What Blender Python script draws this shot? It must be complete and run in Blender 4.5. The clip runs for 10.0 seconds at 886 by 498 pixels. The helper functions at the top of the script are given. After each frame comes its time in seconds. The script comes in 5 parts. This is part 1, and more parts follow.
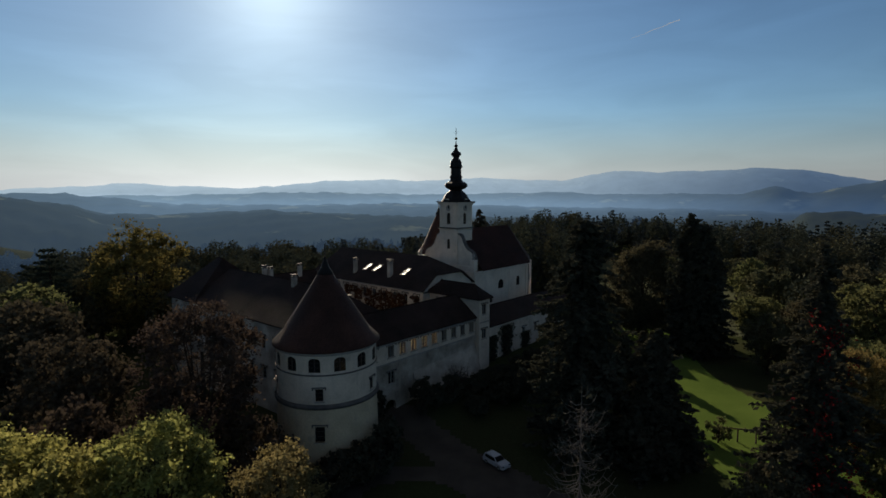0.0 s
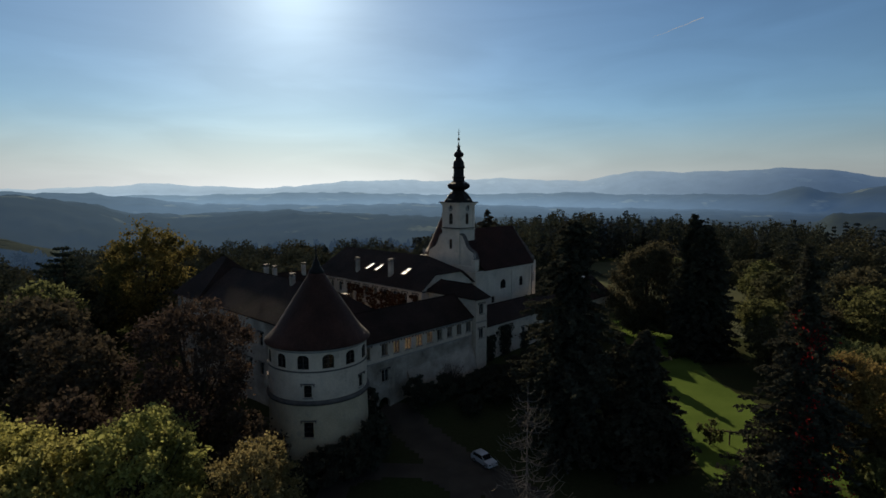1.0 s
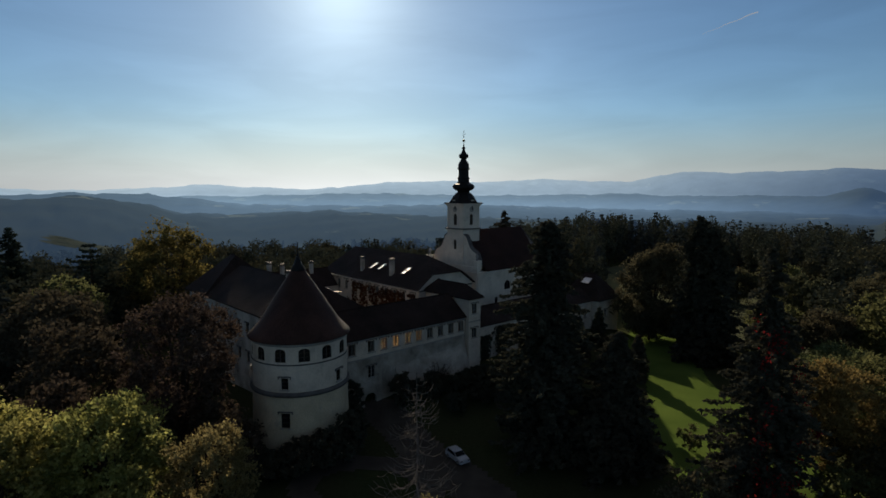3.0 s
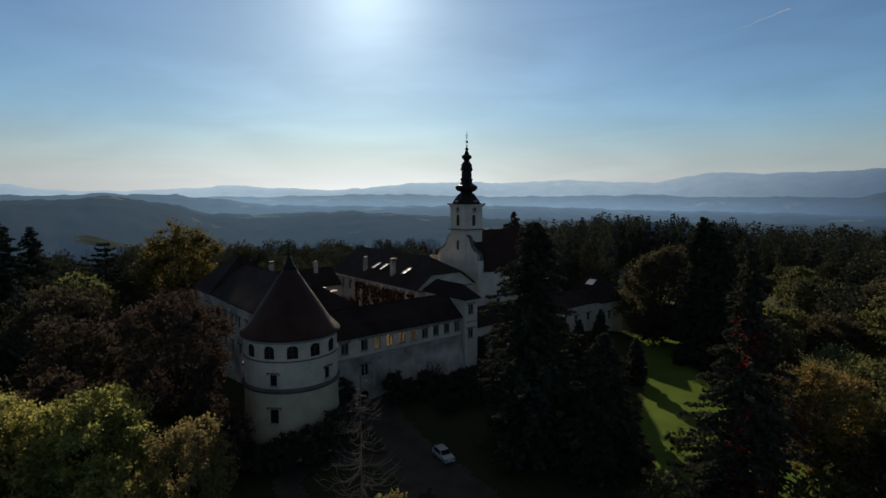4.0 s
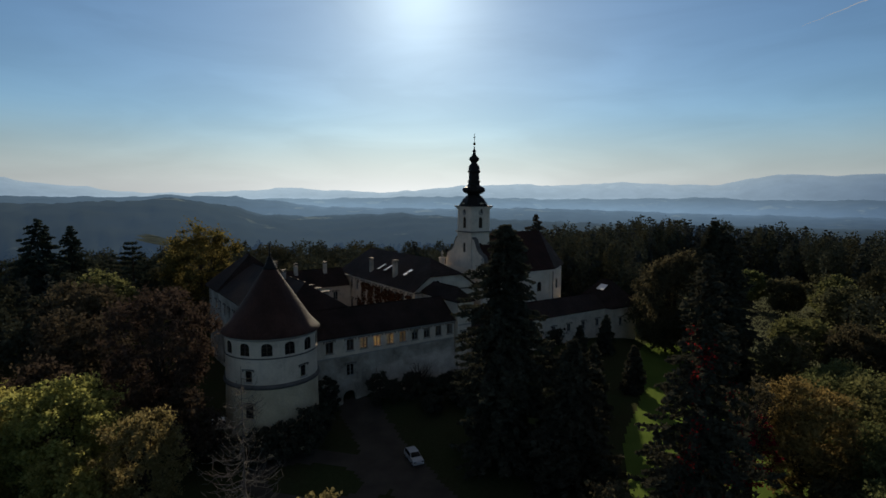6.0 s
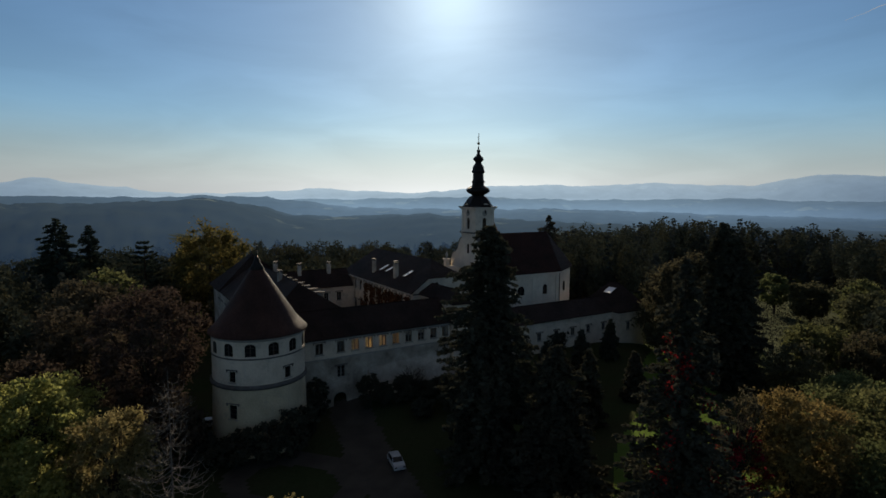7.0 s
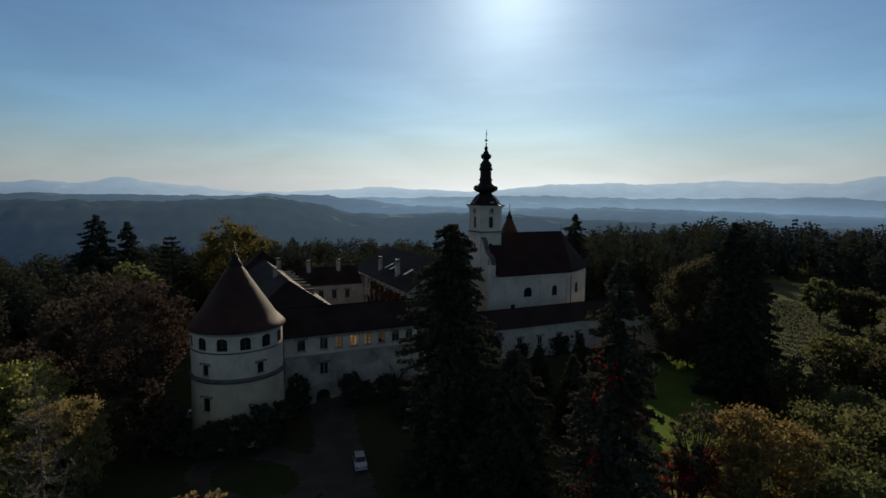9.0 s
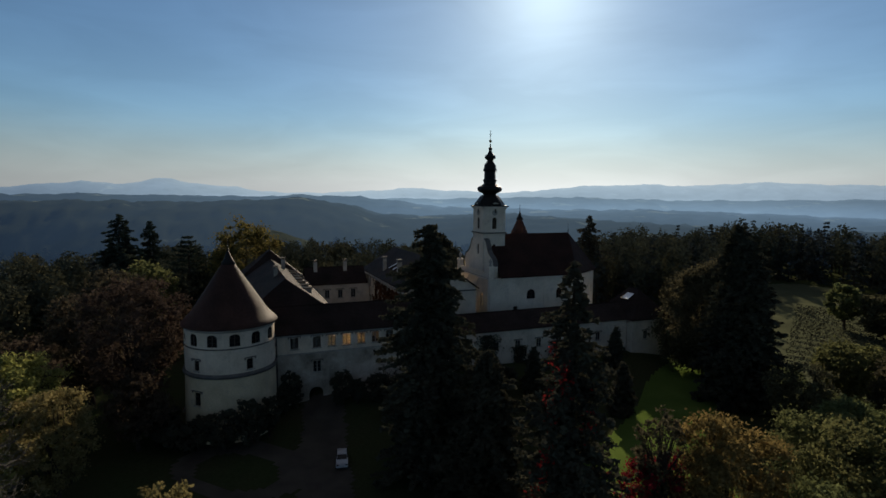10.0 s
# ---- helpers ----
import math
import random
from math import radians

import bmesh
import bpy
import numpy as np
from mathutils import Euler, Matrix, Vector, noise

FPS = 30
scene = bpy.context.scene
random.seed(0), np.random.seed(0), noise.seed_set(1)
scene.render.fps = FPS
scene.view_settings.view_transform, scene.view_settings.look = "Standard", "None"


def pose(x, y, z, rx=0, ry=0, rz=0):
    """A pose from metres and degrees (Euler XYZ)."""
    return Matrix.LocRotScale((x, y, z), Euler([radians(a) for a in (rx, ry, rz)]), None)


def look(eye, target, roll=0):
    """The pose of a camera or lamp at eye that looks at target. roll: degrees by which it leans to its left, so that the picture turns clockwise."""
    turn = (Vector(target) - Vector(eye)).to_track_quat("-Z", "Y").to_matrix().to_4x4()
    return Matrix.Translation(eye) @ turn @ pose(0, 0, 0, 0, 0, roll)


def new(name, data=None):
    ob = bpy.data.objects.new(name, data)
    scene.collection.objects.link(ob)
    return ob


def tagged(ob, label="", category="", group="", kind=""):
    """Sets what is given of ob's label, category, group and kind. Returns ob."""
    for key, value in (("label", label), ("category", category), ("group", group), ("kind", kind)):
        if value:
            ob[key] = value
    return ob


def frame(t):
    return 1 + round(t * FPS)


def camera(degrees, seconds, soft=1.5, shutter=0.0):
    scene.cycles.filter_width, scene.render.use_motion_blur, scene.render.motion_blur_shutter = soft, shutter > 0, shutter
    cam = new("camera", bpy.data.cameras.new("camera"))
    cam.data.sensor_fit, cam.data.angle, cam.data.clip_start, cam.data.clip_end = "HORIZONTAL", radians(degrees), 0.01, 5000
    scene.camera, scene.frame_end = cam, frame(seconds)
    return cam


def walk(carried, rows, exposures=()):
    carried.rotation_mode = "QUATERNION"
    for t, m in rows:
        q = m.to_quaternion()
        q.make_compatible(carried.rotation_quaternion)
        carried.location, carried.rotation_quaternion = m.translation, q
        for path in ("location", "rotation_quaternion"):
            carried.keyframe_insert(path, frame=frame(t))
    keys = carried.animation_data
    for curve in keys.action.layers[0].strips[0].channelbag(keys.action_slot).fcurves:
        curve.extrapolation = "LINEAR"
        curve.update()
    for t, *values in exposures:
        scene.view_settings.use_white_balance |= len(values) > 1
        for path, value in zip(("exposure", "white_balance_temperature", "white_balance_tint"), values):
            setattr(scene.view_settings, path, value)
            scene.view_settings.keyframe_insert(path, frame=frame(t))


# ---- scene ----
cam = camera(78.1, 10.0, 1.6)
METRES, EYE, TILT, LEAN, TURN = 60.0, 40.0, -6.0, 0.0, 0.0
ROWS = [
    (0.0, 0.0, 0.0, 0.0, 0.0, 0.0, -0.0),
    (0.5, 0.0369, -0.0071, 0.0001, 1.02, -0.02, -0.12),
    (1.0, 0.0749, -0.0139, -0.0005, 2.06, 0.01, -0.26),
    (1.5, 0.1134, -0.0199, -0.0017, 3.1, 0.03, -0.39),
    (2.0, 0.1536, -0.0245, -0.0027, 4.18, 0.1, -0.52),
    (2.5, 0.1962, -0.0282, -0.0024, 5.3, 0.09, -0.65),
    (4.0, 0.3323, -0.0309, -0.0026, 8.93, 0.14, -1.08),
    (4.5, 0.3787, -0.0272, -0.002, 10.18, 0.19, -1.25),
    (5.0, 0.4267, -0.0199, -0.0016, 11.51, 0.24, -1.42),
    (5.5, 0.4753, -0.007, -0.0007, 12.89, 0.25, -1.59),
    (7.0, 0.6235, 0.0692, 0.0071, 17.35, 0.22, -2.12),
    (7.5, 0.6701, 0.1044, 0.0111, 18.87, 0.11, -2.27),
    (8.0, 0.7193, 0.1336, 0.0147, 20.39, -0.04, -2.44),
    (8.5, 0.7711, 0.1554, 0.0156, 21.94, -0.14, -2.61),
    (9.0, 0.8249, 0.1766, 0.0178, 23.55, -0.2, -2.79),
    (9.5, 0.8786, 0.1996, 0.0198, 25.18, -0.23, -3.0),
    (10.0, 0.9367, 0.2265, 0.0222, 26.96, -0.25, -3.23),
]
walk(cam, [(t, pose(0, 0, EYE, TILT, LEAN, TURN) @ pose(METRES * x, METRES * y, METRES * z, 90 + pitch, roll, yaw)) for t, x, y, z, yaw, pitch, roll in ROWS],
     [(0.0, 0.0, 7120, 12), (10.0, 0.0, 7120, 12)])

# ---- world, sun, exposure ----
SUN_AZ, SUN_EL = 16.8, 20.2          # degrees: to the left of +y, above the horizon
sun_dir = Vector((-math.sin(radians(SUN_AZ)) * math.cos(radians(SUN_EL)), math.cos(radians(SUN_AZ)) * math.cos(radians(SUN_EL)), math.sin(radians(SUN_EL))))
world = bpy.data.worlds.new("world")
scene.world = world
world.use_nodes = True
wt = world.node_tree
sky = wt.nodes.new("ShaderNodeTexSky")
sky.sky_type, sky.sun_disc = "NISHITA", False
sky.sun_elevation, sky.sun_rotation = radians(SUN_EL), radians(-SUN_AZ)
sky.altitude, sky.air_density, sky.dust_density, sky.ozone_density = 450, 1.0, 0.28, 3.5
# thin drawn-out cirrus veil
wtc, wmap, wno = wt.nodes.new("ShaderNodeTexCoord"), wt.nodes.new("ShaderNodeMapping"), wt.nodes.new("ShaderNodeTexNoise")
wmap.inputs["Scale"].default_value, wmap.inputs["Rotation"].default_value = (1.6, 2.2, 8.0), (0.12, 0.16, 0.3)
wno.inputs["Scale"].default_value, wno.inputs["Detail"].default_value, wno.inputs["Distortion"].default_value = 2.2, 7, 0.6
wt.links.new(wtc.outputs["Generated"], wmap.inputs["Vector"])
wt.links.new(wmap.outputs[0], wno.inputs["Vector"])
wmr = wt.nodes.new("ShaderNodeMapRange")
wmr.inputs[1].default_value, wmr.inputs[2].default_value, wmr.inputs[3].default_value, wmr.inputs[4].default_value = 0.40, 0.80, 0.0, 0.16
wt.links.new(wno.outputs[0], wmr.inputs[0])
wmx = wt.nodes.new("ShaderNodeMix")
wmx.data_type, wmx.blend_type = "RGBA", "ADD"
wt.links.new(wmr.outputs[0], wmx.inputs[0])
wt.links.new(sky.outputs[0], wmx.inputs[6])
wt.links.new(sky.outputs[0], wmx.inputs[7])
# the blue of a clear autumn noon, paling to white haze low over the horizon
wtint = wt.nodes.new("ShaderNodeMix")
wtint.data_type, wtint.blend_type = "RGBA", "MULTIPLY"
wtint.inputs[0].default_value = 1.0
wtint.inputs[7].default_value = (0.80, 1.0, 1.10, 1)
# bright aureole round the sun, above the picture's edge
wdot, wp1, wp2, wad = wt.nodes.new("ShaderNodeVectorMath"), wt.nodes.new("ShaderNodeMath"), wt.nodes.new("ShaderNodeMath"), wt.nodes.new("ShaderNodeMath")
wdot.operation, wp1.operation, wp2.operation, wad.operation = "DOT_PRODUCT", "POWER", "POWER", "MULTIPLY_ADD"
wdot.inputs[1].default_value = sun_dir
wt.links.new(wtc.outputs["Generated"], wdot.inputs[0])
for q, e in ((wp1, 200.0), (wp2, 12.5)):
    wmax = wt.nodes.new("ShaderNodeMath")
    wmax.operation = "MAXIMUM"
    wmax.inputs[1].default_value = 0.0
    wt.links.new(wdot.outputs["Value"], wmax.inputs[0])
    wt.links.new(wmax.outputs[0], q.inputs[0])
    q.inputs[1].default_value = e
wad.inputs[1].default_value = 7.0
wt.links.new(wp1.outputs[0], wad.inputs[0])
wsc = wt.nodes.new("ShaderNodeMath")
wsc.operation = "MULTIPLY"
wsc.inputs[1].default_value = 1.0
wt.links.new(wp2.outputs[0], wsc.inputs[0])
wt.links.new(wsc.outputs[0], wad.inputs[2])
wau = wt.nodes.new("ShaderNodeMix")
wau.data_type, wau.blend_type = "RGBA", "ADD"
wau.inputs[0].default_value = 1.0
wt.links.new(wmx.outputs[2], wau.inputs[6])
wt.links.new(wad.outputs[0], wau.inputs[7])
wt.links.new(wau.outputs[2], wtint.inputs[6])
wbw, wsep, wel = wt.nodes.new("ShaderNodeRGBToBW"), wt.nodes.new("ShaderNodeSeparateXYZ"), wt.nodes.new("ShaderNodeMapRange")
wt.links.new(wtint.outputs[2], wbw.inputs[0])
wt.links.new(wtc.outputs["Generated"], wsep.inputs[0])
wel.interpolation_type = "SMOOTHSTEP"
wel.inputs[1].default_value, wel.inputs[2].default_value, wel.inputs[3].default_value, wel.inputs[4].default_value = 0.0, 0.15, 0.9, 0.0
wt.links.new(wsep.outputs[2], wel.inputs[0])
wpale = wt.nodes.new("ShaderNodeMix")
wpale.data_type, wpale.blend_type = "RGBA", "MULTIPLY"
wpale.inputs[0].default_value = 1.0
wpale.inputs[7].default_value = (0.735, 0.83, 0.935, 1)
wt.links.new(wbw.outputs[0], wpale.inputs[6])
whz = wt.nodes.new("ShaderNodeMix")
whz.data_type = "RGBA"
wt.links.new(wel.outputs[0], whz.inputs[0])
wt.links.new(wtint.outputs[2], whz.inputs[6])
wt.links.new(wpale.outputs[2], whz.inputs[7])
# brighter, whiter sky added overhead, out of view, to lift and neutralise shade
wvr, wfill, wvg = wt.nodes.new("ShaderNodeMapRange"), wt.nodes.new("ShaderNodeMix"), wt.nodes.new("ShaderNodeMix")
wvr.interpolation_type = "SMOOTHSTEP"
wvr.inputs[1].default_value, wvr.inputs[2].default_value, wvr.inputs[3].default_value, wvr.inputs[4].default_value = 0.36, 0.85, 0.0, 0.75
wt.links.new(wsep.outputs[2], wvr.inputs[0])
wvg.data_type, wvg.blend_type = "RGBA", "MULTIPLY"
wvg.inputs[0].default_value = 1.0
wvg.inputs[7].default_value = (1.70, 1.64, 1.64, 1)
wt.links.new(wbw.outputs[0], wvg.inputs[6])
wfill.data_type = "RGBA"
wt.links.new(wvr.outputs[0], wfill.inputs[0])
wt.links.new(whz.outputs[2], wfill.inputs[6])
wt.links.new(wvg.outputs[2], wfill.inputs[7])
wt.links.new(wfill.outputs[2], wt.nodes["Background"].inputs[0])
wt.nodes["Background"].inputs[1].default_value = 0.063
sun = new("sun", bpy.data.lights.new("sun", "SUN"))
sun.data.energy, sun.data.angle, sun.data.color = 5.0, radians(0.6), (1.0, 0.86, 0.68)
sun.matrix_world = look((0, 0, 300), Vector((0, 0, 300)) - sun_dir)


# ---- materials ----
def mat(name, col, col2=None, rough=0.8, scale=1.0, metal=0.0, bump=0.3, fine=12.0, coord="Object", island=False, rand=0.0, bumpdist=0.02, spec=0.15):
    """Two-scale mottled surface: col to col2 by broad noise, fine grain in colour and bump."""
    m = bpy.data.materials.new(name)
    m.use_nodes = True
    n, l = m.node_tree.nodes, m.node_tree.links
    b = n["Principled BSDF"]
    tc = n.new("ShaderNodeTexCoord")
    a, f = n.new("ShaderNodeTexNoise"), n.new("ShaderNodeTexNoise")
    a.inputs["Scale"].default_value, a.inputs["Detail"].default_value = scale, 6
    f.inputs["Scale"].default_value, f.inputs["Detail"].default_value = scale * fine, 4
    for q in (a, f):
        l.new(tc.outputs[coord], q.inputs["Vector"])
    ramp = n.new("ShaderNodeValToRGB")
    ramp.color_ramp.elements[0].position, ramp.color_ramp.elements[1].position = 0.35, 0.68
    ramp.color_ramp.elements[0].color = (*col, 1)
    ramp.color_ramp.elements[1].color = (*(col2 or tuple(c * 0.75 for c in col)), 1)
    l.new(a.outputs[0], ramp.inputs[0])
    mix = n.new("ShaderNodeMix")
    mix.data_type, mix.blend_type = "RGBA", "MULTIPLY"
    mix.inputs[0].default_value = 0.45
    l.new(ramp.outputs[0], mix.inputs[6])
    l.new(f.outputs[0], mix.inputs[7])
    out = mix.outputs[2]
    if rand:
        src = n.new("ShaderNodeNewGeometry").outputs["Random Per Island"] if island else n.new("ShaderNodeObjectInfo").outputs["Random"]
        hsv = n.new("ShaderNodeHueSaturation")
        mr = n.new("ShaderNodeMapRange")
        mr.inputs[3].default_value, mr.inputs[4].default_value = 1 - rand, 1 + rand
        l.new(src, mr.inputs[0])
        l.new(mr.outputs[0], hsv.inputs["Value"])
        l.new(out, hsv.inputs["Color"])
        out = hsv.outputs[0]
    l.new(out, b.inputs["Base Color"])
    b.inputs["Roughness"].default_value, b.inputs["Metallic"].default_value = rough, metal
    b.inputs["Specular IOR Level"].default_value = spec
    if bump:
        bp = n.new("ShaderNodeBump")
        bp.inputs["Strength"].default_value, bp.inputs["Distance"].default_value = bump, bumpdist
        l.new(f.outputs[0], bp.inputs["Height"])
        l.new(bp.outputs[0], b.inputs["Normal"])
    return m


def leaf_mat(name, dark, light, trans=0.35, hue=0.04, spread=0.45):
    """Foliage: colour varies leaf by leaf and tree by tree, and light shines through it."""
    m = bpy.data.materials.new(name)
    m.use_nodes = True
    n, l = m.node_tree.nodes, m.node_tree.links
    b = n["Principled BSDF"]
    g, oi, tc = n.new("ShaderNodeNewGeometry"), n.new("ShaderNodeObjectInfo"), n.new("ShaderNodeTexCoord")
    ns = n.new("ShaderNodeTexNoise")
    ns.inputs["Scale"].default_value = 0.35
    l.new(tc.outputs["Object"], ns.inputs["Vector"])
    add = n.new("ShaderNodeMath")
    add.operation = "MULTIPLY_ADD"
    add.inputs[1].default_value, add.inputs[2].default_value = spread, 0.0
    l.new(g.outputs["Random Per Island"], add.inputs[0])
    ad2 = n.new("ShaderNodeMath")
    l.new(add.outputs[0], ad2.inputs[0])
    l.new(ns.outputs[0], ad2.inputs[1])
    ramp = n.new("ShaderNodeValToRGB")
    ramp.color_ramp.elements[0].position, ramp.color_ramp.elements[1].position = 0.4, 0.95
    ramp.color_ramp.elements[0].color, ramp.color_ramp.elements[1].color = (*dark, 1), (*light, 1)
    l.new(ad2.outputs[0], ramp.inputs[0])
    hsv = n.new("ShaderNodeHueSaturation")
    mr = n.new("ShaderNodeMapRange")
    mr.inputs[3].default_value, mr.inputs[4].default_value = 0.5 - hue, 0.5 + hue
    l.new(oi.outputs["Random"], mr.inputs[0])
    l.new(mr.outputs[0], hsv.inputs["Hue"])
    l.new(ramp.outputs[0], hsv.inputs["Color"])
    l.new(hsv.outputs[0], b.inputs["Base Color"])
    b.inputs["Roughness"].default_value = 0.6
    b.inputs["Specular IOR Level"].default_value = 0.0
    if trans:
        t, mx = n.new("ShaderNodeBsdfTranslucent"), n.new("ShaderNodeMixShader")
        l.new(hsv.outputs[0], t.inputs[0])
        mx.inputs[0].default_value = trans
        l.new(b.outputs[0], mx.inputs[1])
        l.new(t.outputs[0], mx.inputs[2])
        l.new(mx.outputs[0], n["Material Output"].inputs[0])
    return m


def stained(m, strength=0.6, tone=(0.34, 0.30, 0.25)):
    """Weather streaks that run down a wall and blotches of grime and old repair."""
    n, l = m.node_tree.nodes, m.node_tree.links
    b = n["Principled BSDF"]
    tc, mp = n.new("ShaderNodeTexCoord"), n.new("ShaderNodeMapping")
    mp.inputs["Scale"].default_value = (0.7, 0.7, 0.14)
    l.new(tc.outputs["Object"], mp.inputs["Vector"])
    st, bl = n.new("ShaderNodeTexNoise"), n.new("ShaderNodeTexNoise")
    st.inputs["Scale"].default_value, st.inputs["Detail"].default_value = 1.0, 7
    bl.inputs["Scale"].default_value, bl.inputs["Detail"].default_value, bl.inputs["Roughness"].default_value = 0.55, 9, 0.7
    l.new(mp.outputs[0], st.inputs["Vector"])
    l.new(tc.outputs["Object"], bl.inputs["Vector"])
    ra, rb = n.new("ShaderNodeMapRange"), n.new("ShaderNodeMapRange")
    for q, src, lo, hi in ((ra, st, 0.55, 0.80), (rb, bl, 0.54, 0.66)):
        q.inputs[1].default_value, q.inputs[2].default_value, q.inputs[3].default_value, q.inputs[4].default_value = lo, hi, 0.0, strength
        l.new(src.outputs[0], q.inputs[0])
    mx = n.new("ShaderNodeMath")
    mx.operation = "MAXIMUM"
    l.new(ra.outputs[0], mx.inputs[0])
    l.new(rb.outputs[0], mx.inputs[1])
    mix = n.new("ShaderNodeMix")
    mix.data_type = "RGBA"
    mix.inputs[7].default_value = (*tone, 1)
    l.new(mx.outputs[0], mix.inputs[0])
    l.new(b.inputs["Base Color"].links[0].from_socket, mix.inputs[6])
    l.new(mix.outputs[2], b.inputs["Base Color"])
    return m


PLASTER = mat("plaster", (0.82, 0.70, 0.55), (0.64, 0.54, 0.42), 0.9, 0.35, bump=0.25, fine=18)
PLASTER_OLD = mat("old_plaster", (0.66, 0.58, 0.48), (0.24, 0.21, 0.17), 0.92, 0.28, bump=0.5, fine=14, bumpdist=0.05)
PLASTER_TOWER = mat("tower_plaster", (0.76, 0.63, 0.43), (0.56, 0.46, 0.31), 0.9, 0.3, bump=0.3, fine=16)
CHURCH_WALL = mat("church_plaster", (0.86, 0.76, 0.62), (0.72, 0.63, 0.50), 0.9, 0.3, bump=0.2, fine=16)
for q, k in ((PLASTER, 0.55), (PLASTER_OLD, 0.9), (PLASTER_TOWER, 0.5), (CHURCH_WALL, 0.4)):
    stained(q, k)
STONE = mat("stone_band", (0.16, 0.15, 0.14), (0.10, 0.095, 0.09), 0.9, 1.2)
STONE_LIGHT = mat("stone_trim", (0.42, 0.40, 0.36), (0.30, 0.28, 0.25), 0.9, 1.2)
COPPER = mat("dark_copper", (0.030, 0.026, 0.024), (0.018, 0.020, 0.020), 0.55, 0.8, metal=0.4, bump=0.15)
IRON = mat("dark_iron", (0.03, 0.03, 0.03), None, 0.5, 3.0, metal=0.8, bump=0.1)
GILT = mat("weathered_gilt", (0.25, 0.18, 0.08), None, 0.4, 3.0, metal=0.9, bump=0.1)
WOOD = mat("dark_wood", (0.07, 0.05, 0.035), (0.04, 0.03, 0.02), 0.8, 2.0)
FRAME_PAINT = mat("window_paint", (0.35, 0.33, 0.30), (0.25, 0.23, 0.21), 0.6, 2.0, bump=0.1)
FRAME_DARK = mat("dark_window_paint", (0.08, 0.06, 0.05), (0.05, 0.04, 0.03), 0.6, 2.0, bump=0.1)
BARK = mat("bark", (0.06, 0.045, 0.035), (0.035, 0.028, 0.022), 0.95, 2.0, bump=0.6)
BARK_PALE = mat("bleached_bark", (0.17, 0.155, 0.135), (0.08, 0.072, 0.064), 0.95, 1.5, bump=0.6)
GRAVEL = mat("gravel_road", (0.092, 0.080, 0.066), (0.060, 0.052, 0.043), 0.95, 0.25, fine=40, bump=0.5)
LAWN = mat("lawn_grass", (0.125, 0.19, 0.045), (0.09, 0.145, 0.034), 0.95, 0.12, fine=60, bump=0.5, bumpdist=0.06, spec=0.0)
MEADOW = mat("meadow_grass", (0.13, 0.145, 0.085), (0.08, 0.09, 0.056), 0.95, 0.05, fine=60, bump=0.5, bumpdist=0.06, spec=0.0)
# distance haze put into the far field's pale, greyed green
FIELD = mat("hazy_field", (0.145, 0.175, 0.145), (0.11, 0.135, 0.112), 0.95, 0.01, fine=20, bump=0, spec=0.0)
GROUND = mat("leaf_litter", (0.045, 0.060, 0.026), (0.055, 0.056, 0.030), 0.97, 0.08, fine=30, bump=0.6, bumpdist=0.1, spec=0.0)
PLASTERINT = mat("room_paint", (0.5, 0.42, 0.30), None, 0.9, 1.0, bump=0)


def tile_mat(name, col, col2, row=0.32, wid=0.22, spec=0.1):
    """Clay tiles in courses that follow the slope, with lichen and replaced patches."""
    m = mat(name, col, col2, 0.6, 0.22, bump=0, fine=30, spec=spec)
    n, l = m.node_tree.nodes, m.node_tree.links
    b = n["Principled BSDF"]
    uv = n.new("ShaderNodeTexCoord")
    br = n.new("ShaderNodeTexBrick")
    br.inputs["Scale"].default_value = 1.0
    br.inputs["Brick Width"].default_value, br.inputs["Row Height"].default_value, br.inputs["Mortar Size"].default_value = wid, row, 0.018
    br.inputs["Color1"].default_value, br.inputs["Color2"].default_value, br.inputs["Mortar"].default_value = (1, 1, 1, 1), (0.72, 0.7, 0.7, 1), (0.35, 0.33, 0.33, 1)
    l.new(uv.outputs["UV"], br.inputs["Vector"])
    old = b.inputs["Base Color"].links[0].from_socket
    mx = n.new("ShaderNodeMix")
    mx.data_type, mx.blend_type = "RGBA", "MULTIPLY"
    mx.inputs[0].default_value = 0.8
    l.new(old, mx.inputs[6])
    l.new(br.outputs["Color"], mx.inputs[7])
    l.new(mx.outputs[2], b.inputs["Base Color"])
    b.inputs["Diffuse Roughness"].default_value = 1.0
    bp = n.new("ShaderNodeBump")
    bp.inputs["Strength"].default_value, bp.inputs["Distance"].default_value = 0.8, 0.05
    l.new(br.outputs["Color"], bp.inputs["Height"])
    l.new(bp.outputs[0], b.inputs["Normal"])
    return m


TILE = tile_mat("roof_tile", (0.080, 0.052, 0.044), (0.046, 0.034, 0.030), spec=0.02)
TILE_RED = tile_mat("church_roof_tile", (0.078, 0.038, 0.031), (0.048, 0.028, 0.024), spec=0.02)
TILE_CONE = tile_mat("tower_roof_tile", (0.135, 0.066, 0.050), (0.070, 0.039, 0.032), spec=0.08)


def glass_mat():
    m = bpy.data.materials.new("window_glass")
    m.use_nodes = True
    b = m.node_tree.nodes["Principled BSDF"]
    b.inputs["Base Color"].default_value = (0.012, 0.014, 0.016, 1)
    b.inputs["Roughness"].default_value = 0.06
    b.inputs["Specular IOR Level"].default_value = 0.5
    return m


